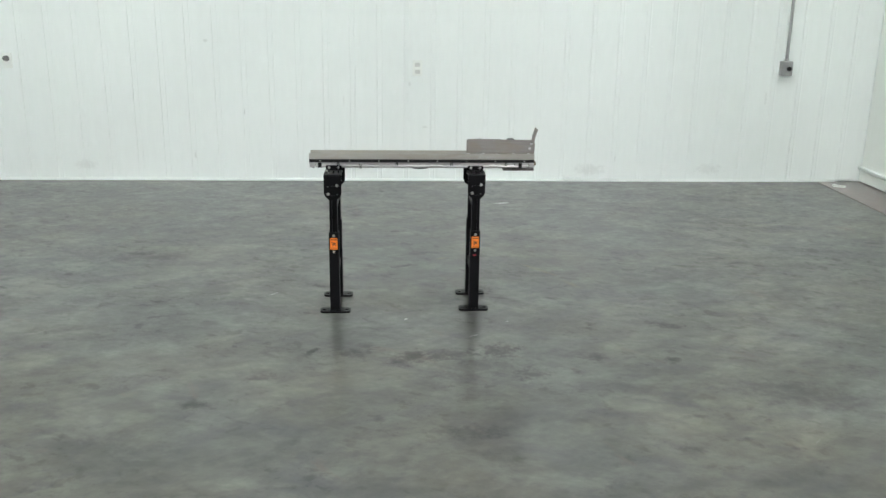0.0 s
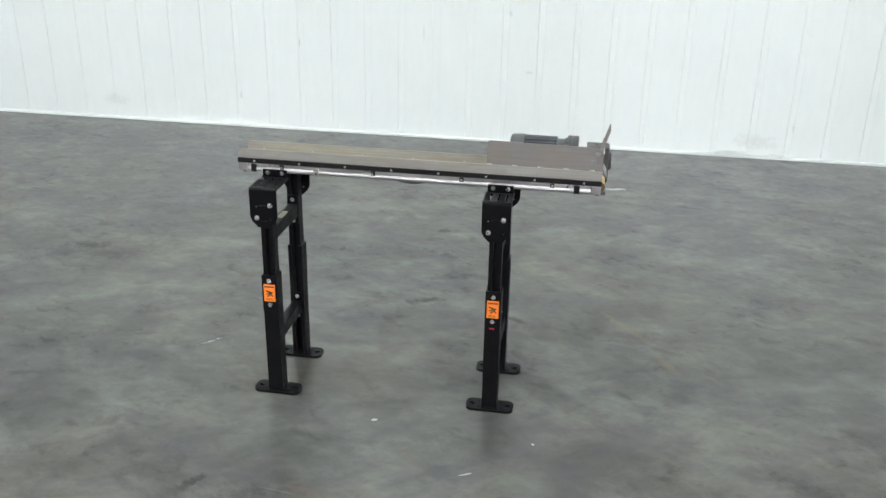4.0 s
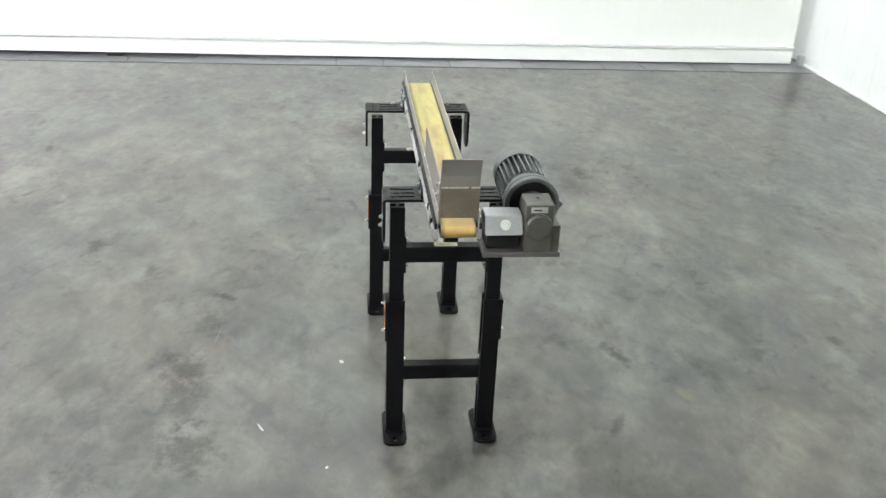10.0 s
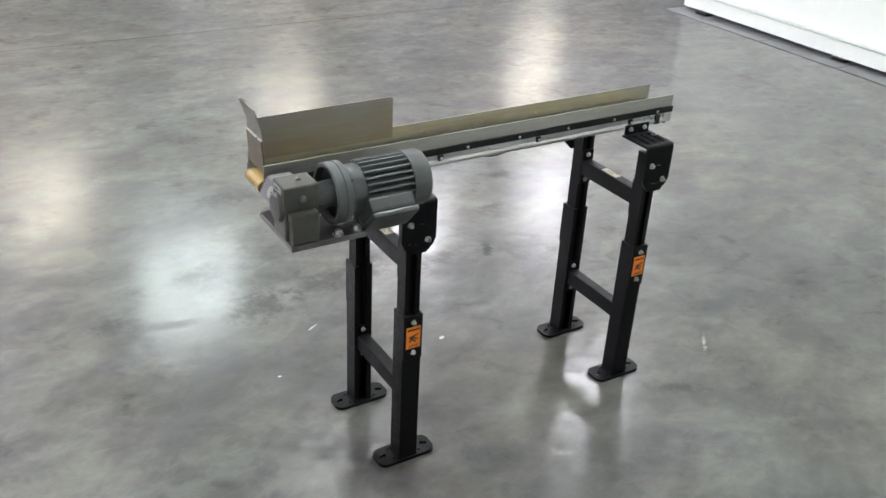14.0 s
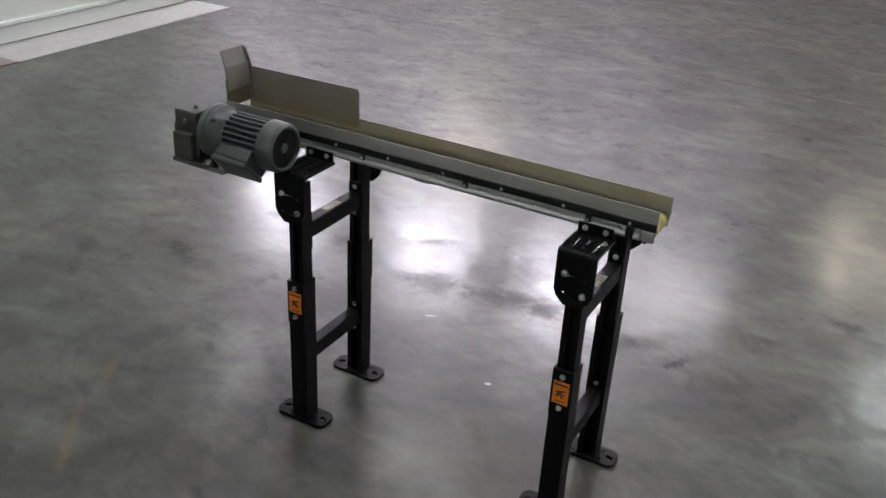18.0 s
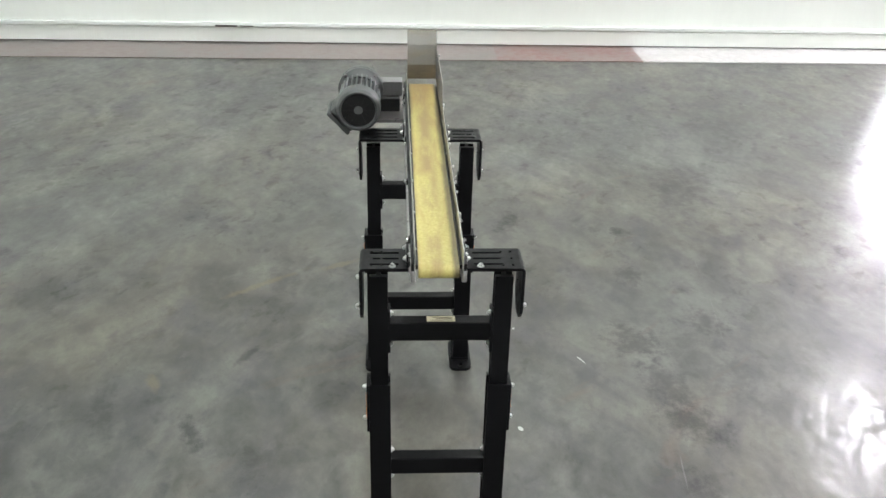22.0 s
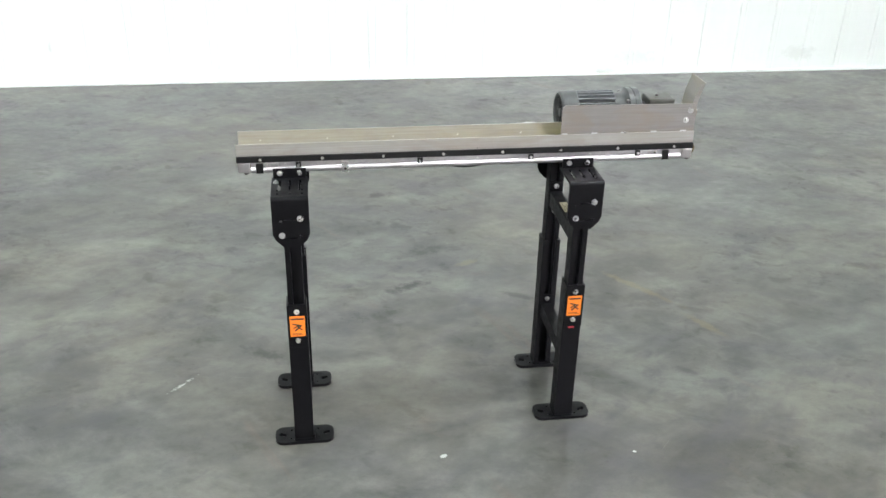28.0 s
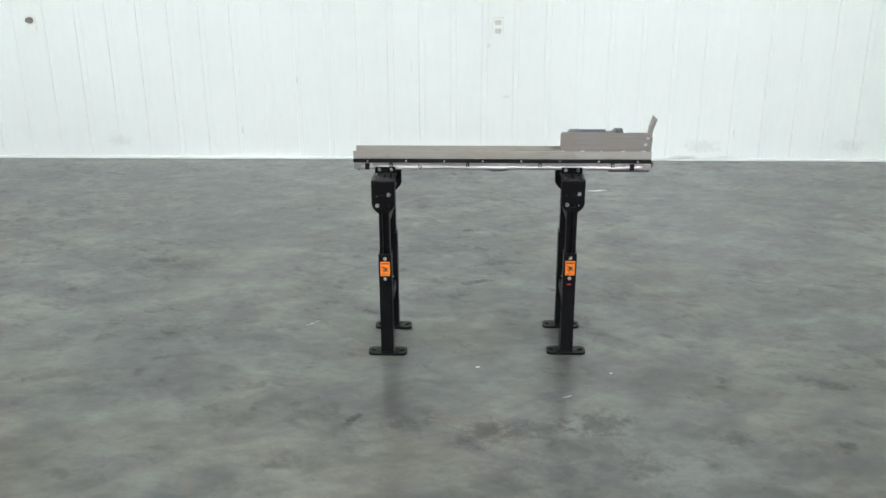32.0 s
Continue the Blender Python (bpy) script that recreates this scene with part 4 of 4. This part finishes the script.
# ---- gearmotor on its plate ----
AX = Vector((0.0, 4.425, 0.719))
bm = bmesh.new()
turned(bm, (0.585, AX.y, AX.z), (1, 0, 0), [(0, 0.040), (0.0, 0.0465), (0.020, 0.047), (0.030, 0.052), (0.034, 0.058), (0.044, 0.058), (0.0445, 0.0565), (0.0475, 0.0565), (0.048, 0.058), (0.061, 0.058), (0.063, 0.056), (0.063, 0.050), (0.051, 0.047), (0.050, 0.026), (0.085, 0.023)], 44)
motor = part("gearmotor", bm, MOTOR, conveyor, "grey painted electric gearmotor", True)
# black stator under lighter fins: the gap shade is put into the colour
bm = bmesh.new()
turned(bm, (0.490, AX.y, AX.z), (1, 0, 0), [(0, 0.042), (0.095, 0.042)], 36)
part("stator", bm, PLASTIC, motor, smooth=True)
for k in range(26):
    ang = 2 * math.pi * k / 26
    c, s = math.cos(ang), math.sin(ang)
    if c > 0.35 and s < -0.35:
        continue
    bm = bmesh.new()
    box(bm, 0.478, 0.586, -0.0015, 0.0015, 0.041, 0.0528, 0.0006, Matrix.Translation((0, AX.y, AX.z)) @ Matrix.Rotation(ang - math.pi / 2, 4, "X"))
    part("cooling_fin", bm, FINS, motor)
bm = bmesh.new()
turned(bm, (0.450, AX.y, AX.z), (1, 0, 0), [(0.010, 0.030), (0.009, 0.0425), (0.001, 0.0435), (0.0, 0.047), (0.003, 0.0515), (0.008, 0.0535), (0.040, 0.0550), (0.041, 0.0535), (0.030, 0.0530)], 44)
cover = part("fan_cover", bm, MOTOR, motor, "rounded grey fan cover", True)
bm = bmesh.new()
turned(bm, (0.4565, AX.y, AX.z), (1, 0, 0), [(0.0, 0.0415), (0.002, 0.0415)], 32)
grille = part("fan_grille", bm, PLASTIC, cover, "dark fan opening")
for k in range(12):
    ang = 2 * math.pi * k / 12
    bm = bmesh.new()
    box(bm, 0.4553, 0.4563, -0.0007, 0.0007, 0.010, 0.0410, turn=Matrix.Translation((0, AX.y, AX.z)) @ Matrix.Rotation(ang, 4, "X"))
    part("grille_bar", bm, PLASTIC, cover)
bm = bmesh.new()
turned(bm, (0.4540, AX.y, AX.z), (1, 0, 0), [(0.0, 0.010), (0.003, 0.011)], 20)
part("grille_hub", bm, MOTOR, cover)
# terminal box, low on the far side
tilt = Matrix.Translation((0, AX.y, AX.z)) @ Matrix.Rotation(radians(-133), 4, "X")
bm = bmesh.new()
box(bm, 0.497, 0.588, -0.036, 0.036, 0.036, 0.066, 0.006, tilt)
tb = part("terminal_box", bm, MOTOR, motor, "grey terminal box under the motor")
bm = bmesh.new()
box(bm, 0.495, 0.590, -0.038, 0.038, 0.0662, 0.078, 0.005, tilt)
part("lid", bm, MOTOR, tb)
# black ring laid in the flange's hollow as its shade
bm = bmesh.new()
turned(bm, (0.6352, AX.y, AX.z), (1, 0, 0), [(0.0, 0.046), (0.0014, 0.046), (0.0016, 0.0275), (0.0, 0.0275)], 40)
part("flange_face", bm, PLASTIC, motor, "black ring giving the flange recess its shade", True)
# flange bolts
for k in range(4):
    ang = radians(45 + 90 * k)
    p = (0.6185, AX.y + 0.0535 * math.cos(ang), AX.z + 0.0535 * math.sin(ang))
    bolt(motor, p, (-1, 0, 0), r=0.004, mat=DARKSTEEL, washer=False, h=0.006)
# gearbox
bm = bmesh.new()
box(bm, 0.672, 0.738, 4.395, 4.452, 0.6515, 0.756, 0.004)
box(bm, 0.680, 0.732, 4.449, 4.469, 0.6515, 0.709, 0.003)
box(bm, 0.656, 0.690, 4.404, 4.446, 0.690, 0.736, 0.006)
gear = part("gearbox", bm, GEAR, motor, "olive grey cast gearbox")
bm = bmesh.new()
turned(bm, (0.737, 4.423, 0.710), (1, 0, 0), [(0, 0.027), (0.006, 0.027), (0.009, 0.024), (0.010, 0.010)], 32)
part("bearing_cap", bm, GEAR, gear, smooth=True)
bm = bmesh.new()
box(bm, 0.7380, 0.7390, 4.404, 4.438, 0.7395, 0.7515)
part("name_plate", bm, GREYPLATE, gear, "small bright name plate")
bm = bmesh.new()
box(bm, 0.7390, 0.7395, 4.410, 4.426, 0.744, 0.7472)
part("print", bm, INK, gear)
bolt(gear, (0.705, 4.452, 0.733), (0, 1, 0), r=0.006, mat=DARKSTEEL, washer=False)
bolt(gear, (0.700, 4.424, 0.756), (0, 0, 1), r=0.005, mat=DARKSTEEL, washer=False, h=0.003)
# mounting plate and shaft housing
bm = bmesh.new()
box(bm, 0.588, 0.735, MID + 0.052, 4.472, 0.640, 0.651, 0.0015)
plate = part("mounting_plate", bm, DARKSTEEL, conveyor, "dark steel mounting plate under the gearbox")
for x, y in ((0.640, 4.460), (0.602, 4.458)):
    bolt(plate, (x, y, 0.651), (0, 0, 1), r=0.0075, washer=True, h=0.008)
bm = bmesh.new()
prof = [(0.672, 0.686), (0.728, 0.686), (0.7355, 0.690), (0.7175, 0.7245), (0.672, 0.7245)]
m = Matrix(((1, 0, 0, 0), (0, 0, 1, 4.316), (0, 1, 0, 0), (0, 0, 0, 1)))
prism(bm, prof, 0.076, m)
bmesh.ops.bevel(bm, geom=bm.edges[:], offset=0.0015, segments=2, affect="EDGES")
hous = part("shaft_housing", bm, COVER, plate, "bent stainless steel shaft cover")
# black block added to keep the gap under the cover dark
bm = bmesh.new()
box(bm, 0.648, 0.716, 4.322, 4.388, 0.6505, 0.687, 0.004)
part("bearing_block", bm, PLASTIC, plate, "black block filling the gap under the shaft cover")
nrm = Vector((0.052, 0, 0.025)).normalized()
bm = bmesh.new()
c = Vector((0.7262, 4.357, 0.7082))
rod(bm, c - nrm * 0.002, c + nrm * 0.0035, 0.011, 24, bevel=0.001)
part("cap_screw", bm, ZINC, hous, "bright round screw head")
